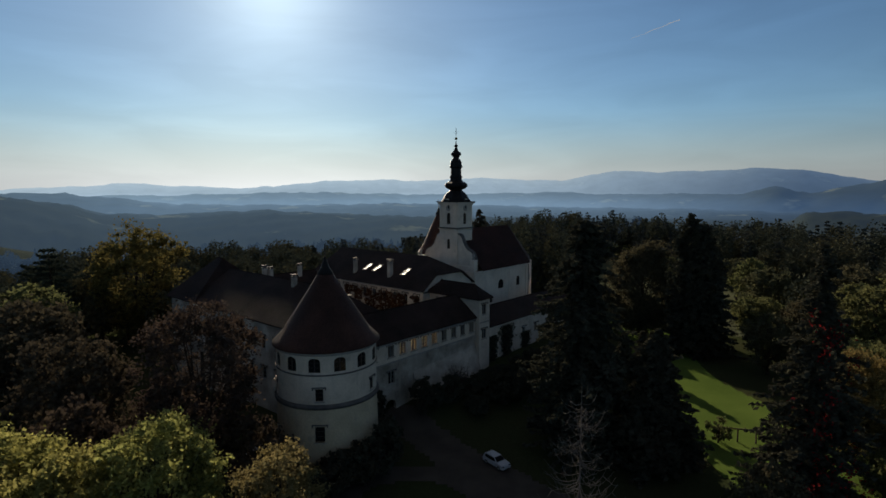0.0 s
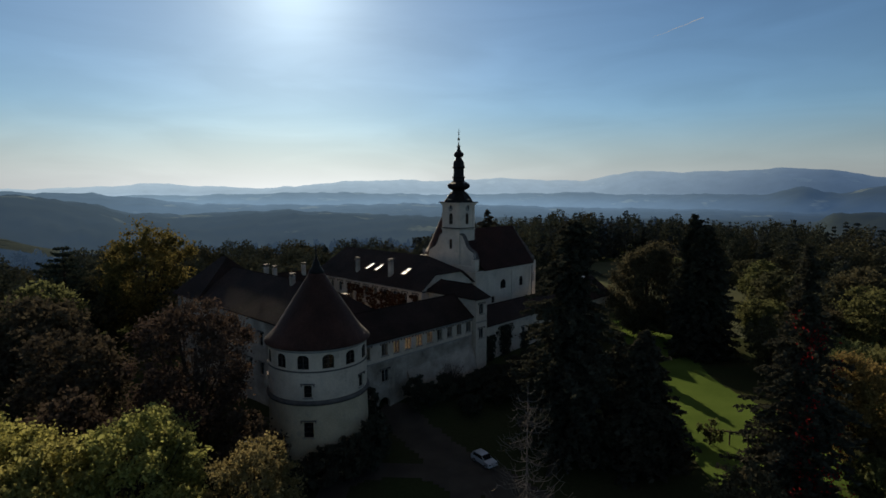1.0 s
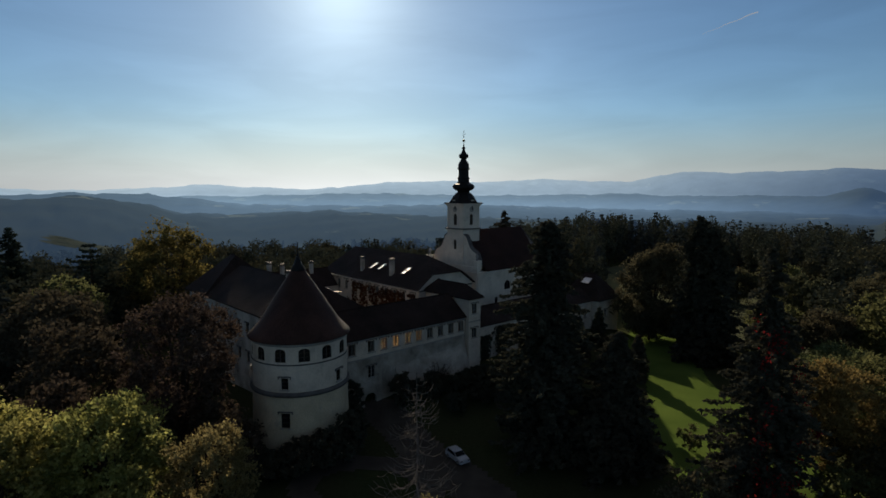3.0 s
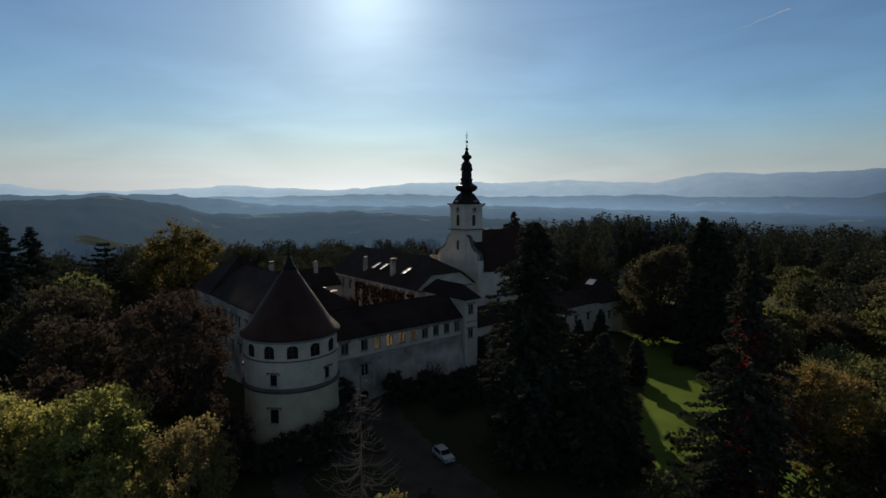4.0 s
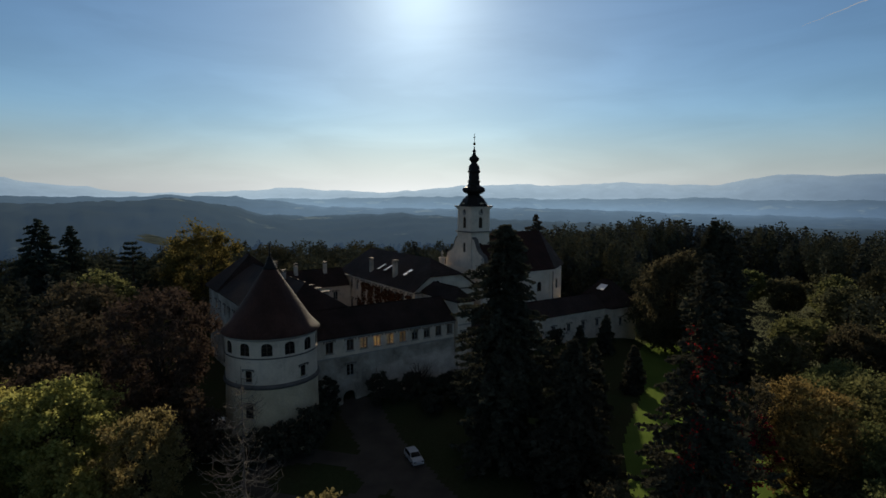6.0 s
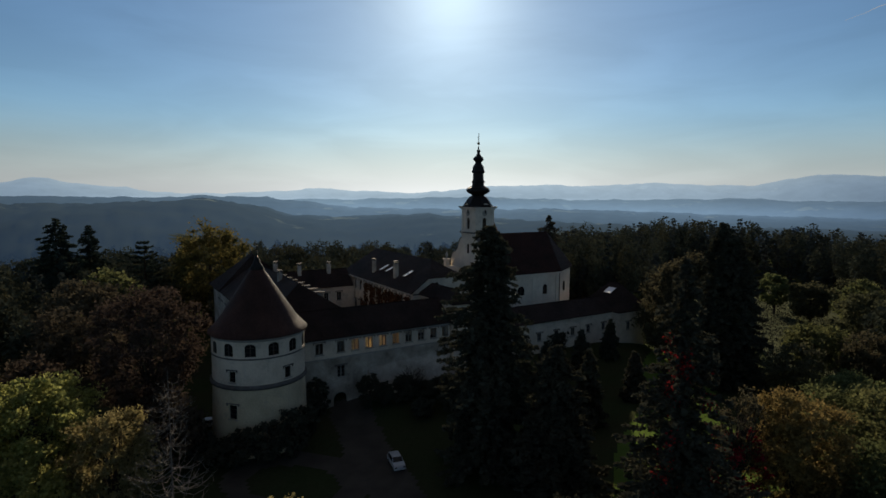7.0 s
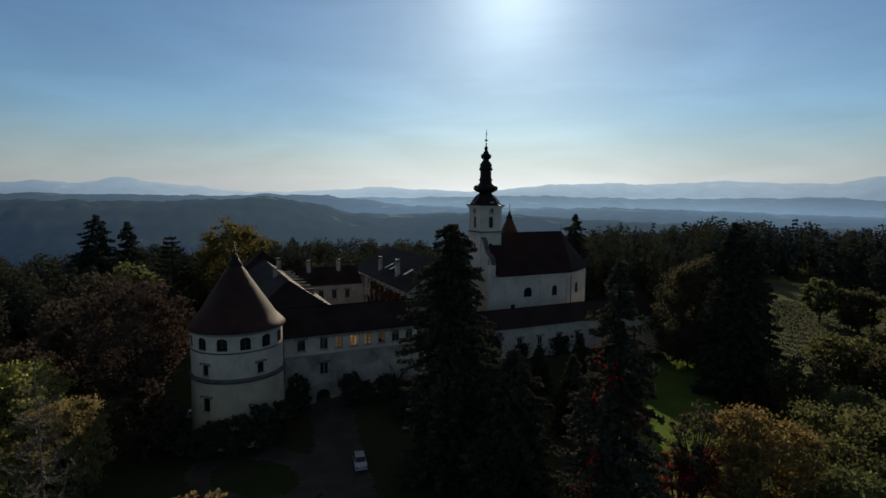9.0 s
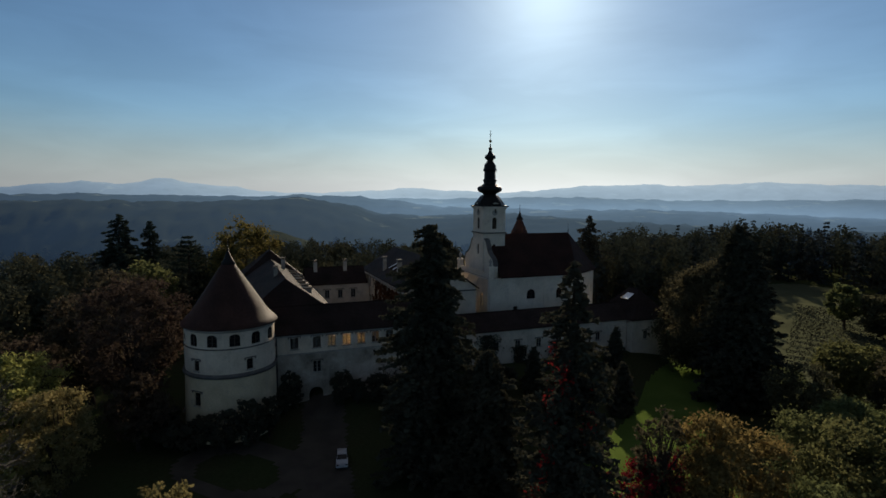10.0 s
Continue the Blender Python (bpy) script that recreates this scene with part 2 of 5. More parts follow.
GLASS = glass_mat()
SOLAR = mat("coated_skylight_glass", (0.85, 0.88, 0.9), (0.82, 0.85, 0.88), 0.45, 0.5, metal=1.0, bump=0)
# amber sheet colour that stands in for sunlight seen through the wing
COURT_GLOW = leaf_mat("amber_court_glow", (0.80, 0.70, 0.50), (0.86, 0.76, 0.56), 0.6, 0.0, 0.1)
CLEAR = bpy.data.materials.new("clear_glass")
CLEAR.use_nodes = True
CLEAR.node_tree.nodes["Principled BSDF"].inputs["Transmission Weight"].default_value = 1.0
CLEAR.node_tree.nodes["Principled BSDF"].inputs["Roughness"].default_value = 0.03
CLEAR.node_tree.nodes["Principled BSDF"].inputs["IOR"].default_value = 1.1


# ---- mesh helpers ----
def part(name, bm, material, parent, label=""):
    me = bpy.data.meshes.new(name)
    bmesh.ops.recalc_face_normals(bm, faces=bm.faces)
    bm.to_mesh(me)
    bm.free()
    me.materials.append(material)
    ob = new(name, me)
    ob.parent = parent
    if label:
        ob["label"] = label
    return ob


def raw_mesh(name, verts, faces, material, parent=None, smooth=False):
    me = bpy.data.meshes.new(name)
    v = np.asarray(verts, dtype=np.float32)
    f = np.asarray(faces, dtype=np.int32)
    k = f.shape[1]
    me.vertices.add(len(v))
    me.vertices.foreach_set("co", v.ravel())
    me.loops.add(f.size)
    me.loops.foreach_set("vertex_index", f.ravel())
    me.polygons.add(len(f))
    me.polygons.foreach_set("loop_start", np.arange(0, f.size, k, dtype=np.int32))
    me.polygons.foreach_set("use_smooth", np.full(len(f), smooth))
    me.update(calc_edges=True)
    me.materials.append(material)
    ob = new(name, me)
    ob.parent = parent
    return ob


def thing(name, m, label, category, group="", kind=""):
    ob = new(name)
    ob.matrix_world = m
    ob.empty_display_size = 0.5
    return tagged(ob, label, category, group, kind)


def add_box(bm, x0, x1, y0, y1, z0, z1, m=None):
    vs = [bm.verts.new((x, y, z)) for z in (z0, z1) for y in (y0, y1) for x in (x0, x1)]
    for f in ((0, 1, 3, 2), (4, 6, 7, 5), (0, 4, 5, 1), (2, 3, 7, 6), (0, 2, 6, 4), (1, 5, 7, 3)):
        bm.faces.new([vs[i] for i in f])
    if m is not None:
        bmesh.ops.transform(bm, matrix=m, verts=vs)
    return vs


def box(name, x0, x1, y0, y1, z0, z1, material, parent, label="", m=None):
    bm = bmesh.new()
    add_box(bm, x0, x1, y0, y1, z0, z1, m)
    return part(name, bm, material, parent, label)


def lathe(name, prof, seg, material, parent, label="", m=None, smooth=True, a0=0.0):
    """Turned solid: prof is a list of (radius, z)."""
    bm = bmesh.new()
    uvl = bm.loops.layers.uv.new("UVMap")
    rings, dist = [], [0.0]
    for i, (r, z) in enumerate(prof):
        rings.append([bm.verts.new((r * math.cos(a0 + 2 * math.pi * k / seg), r * math.sin(a0 + 2 * math.pi * k / seg), z)) for k in range(seg)])
        if i:
            dist.append(dist[-1] + math.hypot(r - prof[i - 1][0], z - prof[i - 1][1]))
    rmax = max(r for r, z in prof)
    for i in range(len(prof) - 1):
        for k in range(seg):
            f = bm.faces.new((rings[i][k], rings[i][(k + 1) % seg], rings[i + 1][(k + 1) % seg], rings[i + 1][k]))
            f.smooth = smooth
            for lp, (u, d) in zip(f.loops, ((k, i), (k + 1, i), (k + 1, i + 1), (k, i + 1))):
                lp[uvl].uv = (u / seg * 2 * math.pi * rmax * 0.6, dist[d])
    bm.faces.new(rings[0][::-1])
    bm.faces.new(rings[-1])
    if m is not None:
        bmesh.ops.transform(bm, matrix=m, verts=bm.verts)
    me = bpy.data.meshes.new(name)
    bm.to_mesh(me)
    bm.free()
    me.materials.append(material)
    ob = new(name, me)
    ob.parent = parent
    if label:
        ob["label"] = label
    return ob


def roof(name, corners, faces, material, parent, thick=0.25, label=""):
    """Roof planes with thickness; tiles run along each plane's eave."""
    bm = bmesh.new()
    uvl = bm.loops.layers.uv.new("UVMap")
    vs = [bm.verts.new(c) for c in corners]
    for f in faces:
        fc = bm.faces.new([vs[i] for i in f])
        fc.normal_update()
        nrm = fc.normal if fc.normal.z > 0 else -fc.normal
        u = Vector((-nrm.y, nrm.x, 0))
        u = u.normalized() if u.length > 1e-4 else Vector((1, 0, 0))
        w = nrm.cross(u)
        for lp in fc.loops:
            lp[uvl].uv = (lp.vert.co.dot(u), lp.vert.co.dot(w))
    bmesh.ops.recalc_face_normals(bm, faces=bm.faces)
    up = sum(f.normal.z for f in bm.faces)
    if up < 0:
        bmesh.ops.reverse_faces(bm, faces=bm.faces)
    top = list(bm.faces)
    ext = bmesh.ops.extrude_face_region(bm, geom=top)
    bmesh.ops.translate(bm, vec=(0, 0, thick), verts=[g for g in ext["geom"] if isinstance(g, bmesh.types.BMVert)])
    bmesh.ops.recalc_face_normals(bm, faces=bm.faces)
    me = bpy.data.meshes.new(name)
    bm.to_mesh(me)
    bm.free()
    me.materials.append(material)
    ob = new(name, me)
    ob.parent = parent
    if label:
        ob["label"] = label
    return ob


def grid_wall(name, fn, ubreaks, z0, z1, thick, openings, material, parent, label=""):
    """A wall with thickness and openings right through it. fn(u, z, d) gives the place d behind the outer face.
    openings: (u0, u1, z0, z1, arched)."""
    us = sorted({round(u, 4) for u in list(ubreaks) + [o[0] for o in openings] + [o[1] for o in openings]})
    zs = sorted({round(z, 4) for z in [z0, z1] + [o[2] for o in openings] + [o[3] for o in openings]})
    bm = bmesh.new()
    cache = {}

    def v(u, z, d):
        key = (round(u, 4), round(z, 4), round(d, 4))
        if key not in cache:
            cache[key] = bm.verts.new(fn(u, z, d))
        return cache[key]

    def void(i, j):
        if not (0 <= i < len(us) - 1 and 0 <= j < len(zs) - 1):
            return True
        uc, zc = (us[i] + us[i + 1]) / 2, (zs[j] + zs[j + 1]) / 2
        return any(o[0] < uc < o[1] and o[2] < zc < o[3] for o in openings)

    def quad(a, b, c, d):
        if len({a, b, c, d}) == 4:
            try:
                bm.faces.new((a, b, c, d))
            except ValueError:
                pass

    for i in range(len(us) - 1):
        for j in range(len(zs) - 1):
            if void(i, j):
                continue
            a, b, p, q = us[i], us[i + 1], zs[j], zs[j + 1]
            for d in (0, thick):
                quad(v(a, p, d), v(b, p, d), v(b, q, d), v(a, q, d))
            if void(i - 1, j):
                quad(v(a, p, 0), v(a, q, 0), v(a, q, thick), v(a, p, thick))
            if void(i + 1, j):
                quad(v(b, p, 0), v(b, q, 0), v(b, q, thick), v(b, p, thick))
            if void(i, j - 1):
                quad(v(a, p, 0), v(b, p, 0), v(b, p, thick), v(a, p, thick))
            if void(i, j + 1):
                quad(v(a, q, 0), v(b, q, 0), v(b, q, thick), v(a, q, thick))
    for o in openings:
        if not o[4]:
            continue
        mid, hw = (o[0] + o[1]) / 2, (o[1] - o[0]) / 2
        rise = o[4]
        pts = [(mid - hw * math.cos(math.pi * k / 8), o[3] - rise + rise * math.sin(math.pi * k / 8)) for k in range(9)]
        for (ua, za), (ub, zb) in zip(pts[:-1], pts[1:]):
            for d in (0, thick):
                quad(v(ua, za, d), v(ub, zb, d), bm.verts.new(fn(ub, o[3], d)), bm.verts.new(fn(ua, o[3], d)))
            quad(v(ua, za, 0), v(ub, zb, 0), v(ub, zb, thick), v(ua, za, thick))
    return part(name, bm, material, parent, label)


def plane_fn(p, u, inward):
    """A flat wall from the point p along u, with its inner side towards inward."""
    p, u, inward = Vector(p), Vector(u), Vector(inward)
    return lambda s, z, d: tuple(p + u * s + inward * d + Vector((0, 0, z)))


def window(parent, place, angle, w, h, lights=2, frame_mat=None, bars=2, name="window", pane_mat=None, surround=True, arched=0.0):
    """A window set in its opening: stone surround, frame, mullions and panes. Local x runs along the wall and -y looks outward."""
    m = pose(*place, 0, 0, angle)
    frame_mat = frame_mat or FRAME_PAINT
    t = 0.07
    bm = bmesh.new()
    rim = [[bm.verts.new((sx * (w / 2 - o), y, (o if sz < 0 else h - o))) for sx, sz in ((-1, -1), (1, -1), (1, 1), (-1, 1))] for o, y in ((0, 0.16), (t, 0.16), (t, 0.24), (0, 0.24))]
    for ra, rb in zip(rim, rim[1:] + rim[:1]):
        for k in range(4):
            bm.faces.new((ra[k], ra[(k + 1) % 4], rb[(k + 1) % 4], rb[k]))
    bmesh.ops.transform(bm, matrix=m, verts=bm.verts)
    win = part(name, bm, frame_mat, parent)
    for k in range(1, lights):
        x = -w / 2 + w * k / lights
        bm = bmesh.new()
        add_box(bm, x - 0.07, x + 0.07, 0.1, 0.24, t, h - t, m)
        part("mullion", bm, frame_mat, win)
    for k in range(1, bars):
        z = h * k / bars
        bm = bmesh.new()
        add_box(bm, -w / 2 + t, w / 2 - t, 0.18, 0.22, z - 0.025, z + 0.025, m)
        part("glazing_bar", bm, frame_mat, win)
    for k in range(lights):
        x0 = -w / 2 + w * k / lights + 0.05
        bm = bmesh.new()
        add_box(bm, x0, x0 + w / lights - 0.1, 0.195, 0.21, t, h - t, m)
        part("pane", bm, pane_mat or GLASS, win)
    if surround:
        bm = bmesh.new()
        add_box(bm, -w / 2 - 0.2, w / 2 + 0.2, -0.12, 0.02, -0.16, 0.0, m)
        part("sill", bm, STONE_LIGHT, win)
        bm = bmesh.new()
        add_box(bm, -w / 2 - 0.42, w / 2 + 0.42, -0.2, -0.004, h + 0.16, h + 0.3, m)
        for sx in (-1, 1):
            add_box(bm, sx * (w / 2 + 0.33) - 0.07, sx * (w / 2 + 0.33) + 0.07, -0.14, -0.004, h - 0.12, h + 0.16, m)
        # the hood's dark tone also holds the shadow line above the window
        part("lintel", bm, STONE, win)
    return win


# ---- castle: local x along the front wing, local y along the side wing ----
ANG = 49.0
CASTLE = pose(-17.0, 78.0, 0.0, 0, 0, ANG)


def castle_pt(a, b, z=0.0):
    return CASTLE @ Vector((a, b, z))


def round_tower(m, label, facing, R=7.15, eave=18.6, apex=29.7, finial=1.9, simple=False):
    t = thing("round_tower", m, label, "tower", kind="")
    deg = 180 / math.pi
    step = 2 * math.pi / 13
    ops = []
    top_angles = [radians(facing - 14) + step * k for k in range(13)]
    for a in top_angles:
        ops.append((a, 0.115, 15.85, 17.85, 0.55))
    mids = [] if simple else [radians(d) for d in (facing - 9.3, facing + 59.7, facing - 78.3, facing + 128.7)]
    for a in mids:
        ops.append((a, 0.075, 11.9, 13.6, 0))
    lows = [] if simple else [radians(facing - 9.3), radians(facing - 120)]
    for a in lows:
        ops.append((a, 0.095, 6.2, 8.4, 0))
    base = min(o[0] for o in ops) - 0.25
    norm = lambda a: (a - base) % (2 * math.pi) + base
    openings = [(norm(a) - w, norm(a) + w, z0, z1, ar) for a, w, z0, z1, ar in ops]

    def fn(u, z, d):
        r = R - d + (0.30 if z < 11 else 0.0) * (11 - z) / 11
        return (r * math.cos(u), r * math.sin(u), z)

    br = [base + 2 * math.pi * k / 72 for k in range(73)]
    upper = [o for o in openings if o[2] > 11]
    lower = [o for o in openings if o[2] < 11]
    grid_wall("upper_wall", fn, br, 11.0, eave, 0.7, upper, PLASTER, t, "pale plastered upper wall with an arcade")
    grid_wall("lower_wall", fn, br, -3.0, 11.0, 0.7, lower, PLASTER_TOWER, t, "yellowish plastered lower wall")
    for a, w, z0, z1, ar in ops:
        width = 2 * w * R
        win = window(t, (R * math.cos(a), R * math.sin(a), z0), a * deg + 90, width, z1 - z0 - (0.0 if not ar else 0.02), 2 if ar else 1, FRAME_DARK, 3, surround=not ar)
    lathe("string_course", [(R - 0.1, 10.75), (R + 0.28, 10.8), (R + 0.38, 11.05), (R + 0.33, 11.3), (R - 0.1, 11.5)], 72, STONE, t, "dark stone band")
    lathe("sill_course", [(R - 0.1, 15.35), (R + 0.1, 15.4), (R + 0.12, 15.55), (R - 0.1, 15.62)], 72, STONE, t)
    lathe("cornice", [(R - 0.2, eave - 0.5), (R + 0.12, eave - 0.45), (R + 0.3, eave - 0.1), (R - 0.2, eave - 0.05)], 72, STONE_LIGHT, t)
    h = apex - eave
    prof = [(R - 0.3, eave - 0.1), (R + 0.52, eave - 0.02), (R + 0.5, eave + 0.2), (R - 0.05, eave + 0.75), (R * 0.86, eave + 1.75)]
    prof += [(R * 0.86 * (1 - k / 8) + 0.12 * k / 8, eave + 1.75 + (h - 1.75) * k / 8) for k in range(1, 9)]
    lathe("cone_roof", prof, 64, TILE_CONE, t, "dark brown tiled cone roof with flared eaves")
    lathe("roof_cap", [(1.12, apex - 1.5), (1.18, apex - 1.4), (0.62, apex - 0.5), (0.42, apex + 0.1), (0.3, apex + 0.45), (0.1, apex + 0.7)], 16, COPPER, t)
    lathe("finial", [(0.09, apex), (0.08, apex + 0.6), (0.2, apex + 0.72), (0.2, apex + 0.9), (0.09, apex + 1.0), (0.07, apex + finial + 0.9)], 10, IRON, t)
    lathe("inner_floor", [(0.05, 11.3), (R - 0.75, 11.3), (R - 0.75, 11.45), (0.05, 11.45)], 32, WOOD, t)
    return t


tower = round_tower(pose(-17, 78, 0), "round white plastered castle tower with arcade and dark cone roof", -77.7)
# a small rounded bartizan where the tower meets the wings
a = radians(-172)
bm = bmesh.new()
bmesh.ops.create_uvsphere(bm, u_segments=14, v_segments=8, radius=0.8, matrix=pose(7.35 * math.cos(a), 7.35 * math.sin(a), 12.1) @ Matrix.Diagonal((0.8, 0.8, 1.3, 1)))
part("oriel", bm, PLASTER, tower, "small rounded bartizan")
round_tower(Matrix.Translation(castle_pt(87.1, 55.1)), "distant round castle tower with steep cone roof", -90, 6.6, 20.0, 34.0, 2.5, True)


def gable_roof(t, a0, a1, b0, b1, eave, ridge, material=TILE, over=0.5, hip0=0.0, hip1=0.0, axis="a", label=""):
    """Pitched roof over a rectangle; hips draw the ridge's ends inward."""
    if axis == "a":
        m = (b0 + b1) / 2
        c = [(a0 - over, b0 - over, eave), (a1 + over, b0 - over, eave), (a1 + over, b1 + over, eave), (a0 - over, b1 + over, eave), (a0 - over + hip0, m, ridge), (a1 + over - hip1, m, ridge)]
    else:
        m = (a0 + a1) / 2
        c = [(a1 + over, b0 - over, eave), (a1 + over, b1 + over, eave), (a0 - over, b1 + over, eave), (a0 - over, b0 - over, eave), (m, b0 - over + hip0, ridge), (m, b1 + over - hip1, ridge)]
    f = [(0, 1, 5, 4), (2, 3, 4, 5)]
    if hip0:
        f.append((3, 0, 4))
    if hip1:
        f.append((1, 2, 5))
    rf = roof("roof", c, f, material, t, 0.22, label or "dark tiled pitched roof")
    bm = bmesh.new()
    p, q = Vector(c[4]), Vector(c[5])
    n = max(2, int((q - p).length / 0.45))
    for k in range(n):
        a, b = p.lerp(q, k / n), p.lerp(q, (k + 0.93) / n)
        d = (b - a).normalized()
        s = Vector((-d.y, d.x, 0)) * 0.15
        vs = [bm.verts.new(x) for x in (a - s + Vector((0, 0, 0.16)), a + Vector((0, 0, 0.34)), a + s + Vector((0, 0, 0.16)), b - s + Vector((0, 0, 0.16)), b + Vector((0, 0, 0.31)), b + s + Vector((0, 0, 0.16)))]
        for fc in ((0, 1, 4, 3), (1, 2, 5, 4), (0, 2, 1), (3, 4, 5), (0, 3, 5, 2)):
            bm.faces.new([vs[i] for i in fc])
    part("ridge_tiles", bm, material, rf)
    return rf


def chimney(t, a, b, z0, z1, w=0.9, d=0.7):
    bm = bmesh.new()
    add_box(bm, a - w / 2, a + w / 2, b - d / 2, b + d / 2, z0, z1)
    bmesh.ops.bevel(bm, geom=bm.edges[:], offset=0.03, segments=1)
    c = part("chimney", bm, PLASTER_OLD, t, "weathered plastered chimney")
    bm = bmesh.new()
    add_box(bm, a - w / 2 - 0.1, a + w / 2 + 0.1, b - d / 2 - 0.1, b + d / 2 + 0.1, z1 + 0.003, z1 + 0.16)
    for sx in (-1, 1):
        for sy in (-1, 1):
            add_box(bm, a + sx * (w / 2 - 0.1) - 0.08, a + sx * (w / 2 - 0.1) + 0.08, b + sy * (d / 2 - 0.1) - 0.08, b + sy * (d / 2 - 0.1) + 0.08, z1 + 0.16, z1 + 0.5)
    add_box(bm, a - w / 2 - 0.14, a + w / 2 + 0.14, b - d / 2 - 0.14, b + d / 2 + 0.14, z1 + 0.5, z1 + 0.6)
    part("cap", bm, STONE, c)
    return c


def range_walls(t, a0, a1, b0, b1, z0, z1, south=(), north=(), west=(), east=(), material=PLASTER, th=0.6):
    """Four outer walls with openings. south: on b0, north: on b1, west: on a0, east: on a1; (from, to, z0, z1, arch)."""
    br = lambda p, q: [p + (q - p) * k / 6 for k in range(7)]
    grid_wall("wall", plane_fn((0, b0, 0), (1, 0, 0), (0, 1, 0)), br(a0, a1), z0, z1, th, list(south), material, t)
    grid_wall("wall", plane_fn((0, b1, 0), (1, 0, 0), (0, -1, 0)), br(a0, a1), z0, z1, th, list(north), material, t)
    grid_wall("wall", plane_fn((a0, 0, 0), (0, 1, 0), (1, 0, 0)), br(b0 + th, b1 - th), z0, z1, th, list(west), material, t)
    grid_wall("wall", plane_fn((a1, 0, 0), (0, 1, 0), (-1, 0, 0)), br(b0 + th, b1 - th), z0, z1, th, list(east), material, t)


# front wing with paired windows, beside the round tower
wing = thing("castle_wing", CASTLE, "long white plastered castle wing with paired windows", "castle wing")
FB, FW = 1.9, 9.6
ups = [10.7] + [14.7 + 2.76 * k for k in range(9)]
S = [(a - 0.72, a + 0.72, 12.0, 14.05, 0) for a in ups] + [(13.98, 15.42, 7.4, 9.5, 0)] + [(13.2, 15.8, 0.6, 4.6, 1.3)]
N = [(a - 0.9, a + 0.9, 11.6, 14.4, 0) for a in ups] + [(13.2, 15.8, 0.6, 4.6, 1.3)]
range_walls(wing, 6.4, 37.95, FB, FB + FW, 11.0, 14.8, [o for o in S if o[2] > 11], [o for o in N if o[2] > 11], (), (), PLASTER)
range_walls(wing, 6.4, 37.95, FB, FB + FW, -2.0, 10.996, [o for o in S if o[2] < 11], [o for o in N if o[2] < 11], (), (), PLASTER_OLD)
for a in ups:
    window(wing, (a, FB, 12.0), 0, 1.44, 2.05, 2, FRAME_PAINT, 3, pane_mat=CLEAR)
# amber sheets stand in for the sunlit court seen through these windows
for a in ups[2:5]:
    for sx in (-0.36, 0.36):
        box("blind", a + sx - 0.3, a + sx + 0.3, FB + 0.36, FB + 0.38, 12.1, 13.6 if sx > 0 else 13.95, COURT_GLOW, wing, "amber sheet standing in for the sunlit court behind")
# unseen dividers added to keep the light to these windows
for a in (16.1, 27.9):
    box("light_stop", a - 0.1, a + 0.1, FB + 0.61, FB + FW - 0.61, 10.81, 14.6, PLASTERINT, wing)
# lamp added behind the sheets so that they glow like daylight
court_fill_lamp = new("court_fill_lamp", bpy.data.lights.new("court_fill_lamp", "POINT"))
court_fill_lamp.location = castle_pt(20.6, FB + 3.2, 13.6)
court_fill_lamp.data.energy, court_fill_lamp.data.color, court_fill_lamp.data.shadow_soft_size = 190, (1.0, 0.75, 0.45), 0.25
window(wing, (14.7, FB, 7.4), 0, 1.44, 2.1, 2, FRAME_PAINT, 3)
gable_roof(wing, 6.0, 37.4, FB, FB + FW, 14.7, 18.75, TILE, 0.55)
box("floor", 7.1, 37.2, FB + 0.65, FB + FW - 0.65, 10.6, 10.8, WOOD, wing)
box("eave_cornice", 6.4, 37.95, FB - 0.28, FB - 0.004, 14.35, 14.68, STONE_LIGHT, wing)
box("floor_course", 7.2, 37.95, FB - 0.1, FB - 0.004, 11.0, 11.2, STONE_LIGHT, wing)
lathe("drainpipe", [(0.08, 1.0), (0.08, 14.6)], 8, IRON, wing, m=pose(7.6, FB - 0.2, 0))
# sloping old retaining base
bm = bmesh.new()
vs = [bm.verts.new(c) for c in ((20.0, FB - 3.2, -1.5), (38.0, FB - 3.4, -1.5), (38.0, FB - 0.012, 9.2), (20.0, FB - 0.012, 8.2), (20.0, FB + 0.2, -1.5), (38.0, FB + 0.2, -1.5))]
for f in ((0, 1, 2, 3), (0, 3, 4), (1, 5, 2)):
    bm.faces.new([vs[i] for i in f])
part("battered_base", bm, PLASTER_OLD, wing, "weathered sloping plastered wall base")

# corner pavilion at the far end of the front wing
pav = thing("corner_pavilion", CASTLE, "plastered corner pavilion with low hipped roof", "castle wing")
range_walls(pav, 38.2, 41.6, 1.0, 14.4, -2.0, 18.6, [(39.1, 40.5, 15.3, 17.4, 0), (39.1, 40.5, 10.3, 12.3, 0)], (), [(11.6, 12.6, 16.6, 17.8, 0)], (), PLASTER)
window(pav, (39.8, 1.0, 15.3), 0, 1.4, 2.1, 2, None, 3)
window(pav, (39.8, 1.0, 10.3), 0, 1.4, 2.0, 2, None, 3)
box("floor_course", 38.2, 41.6, 0.88, 0.996, 13.6, 13.85, STONE_LIGHT, pav)
gable_roof(pav, 38.2, 41.6, 1.0, 14.4, 18.4, 20.9, TILE, 0.6, 3.0, 2.4, "b")

# side wing that runs back from the tower
side = thing("castle_wing", CASTLE, "old plastered castle wing under a high hipped roof", "castle wing")
ws = [8.5 + 4.2 * k for k in range(11)]
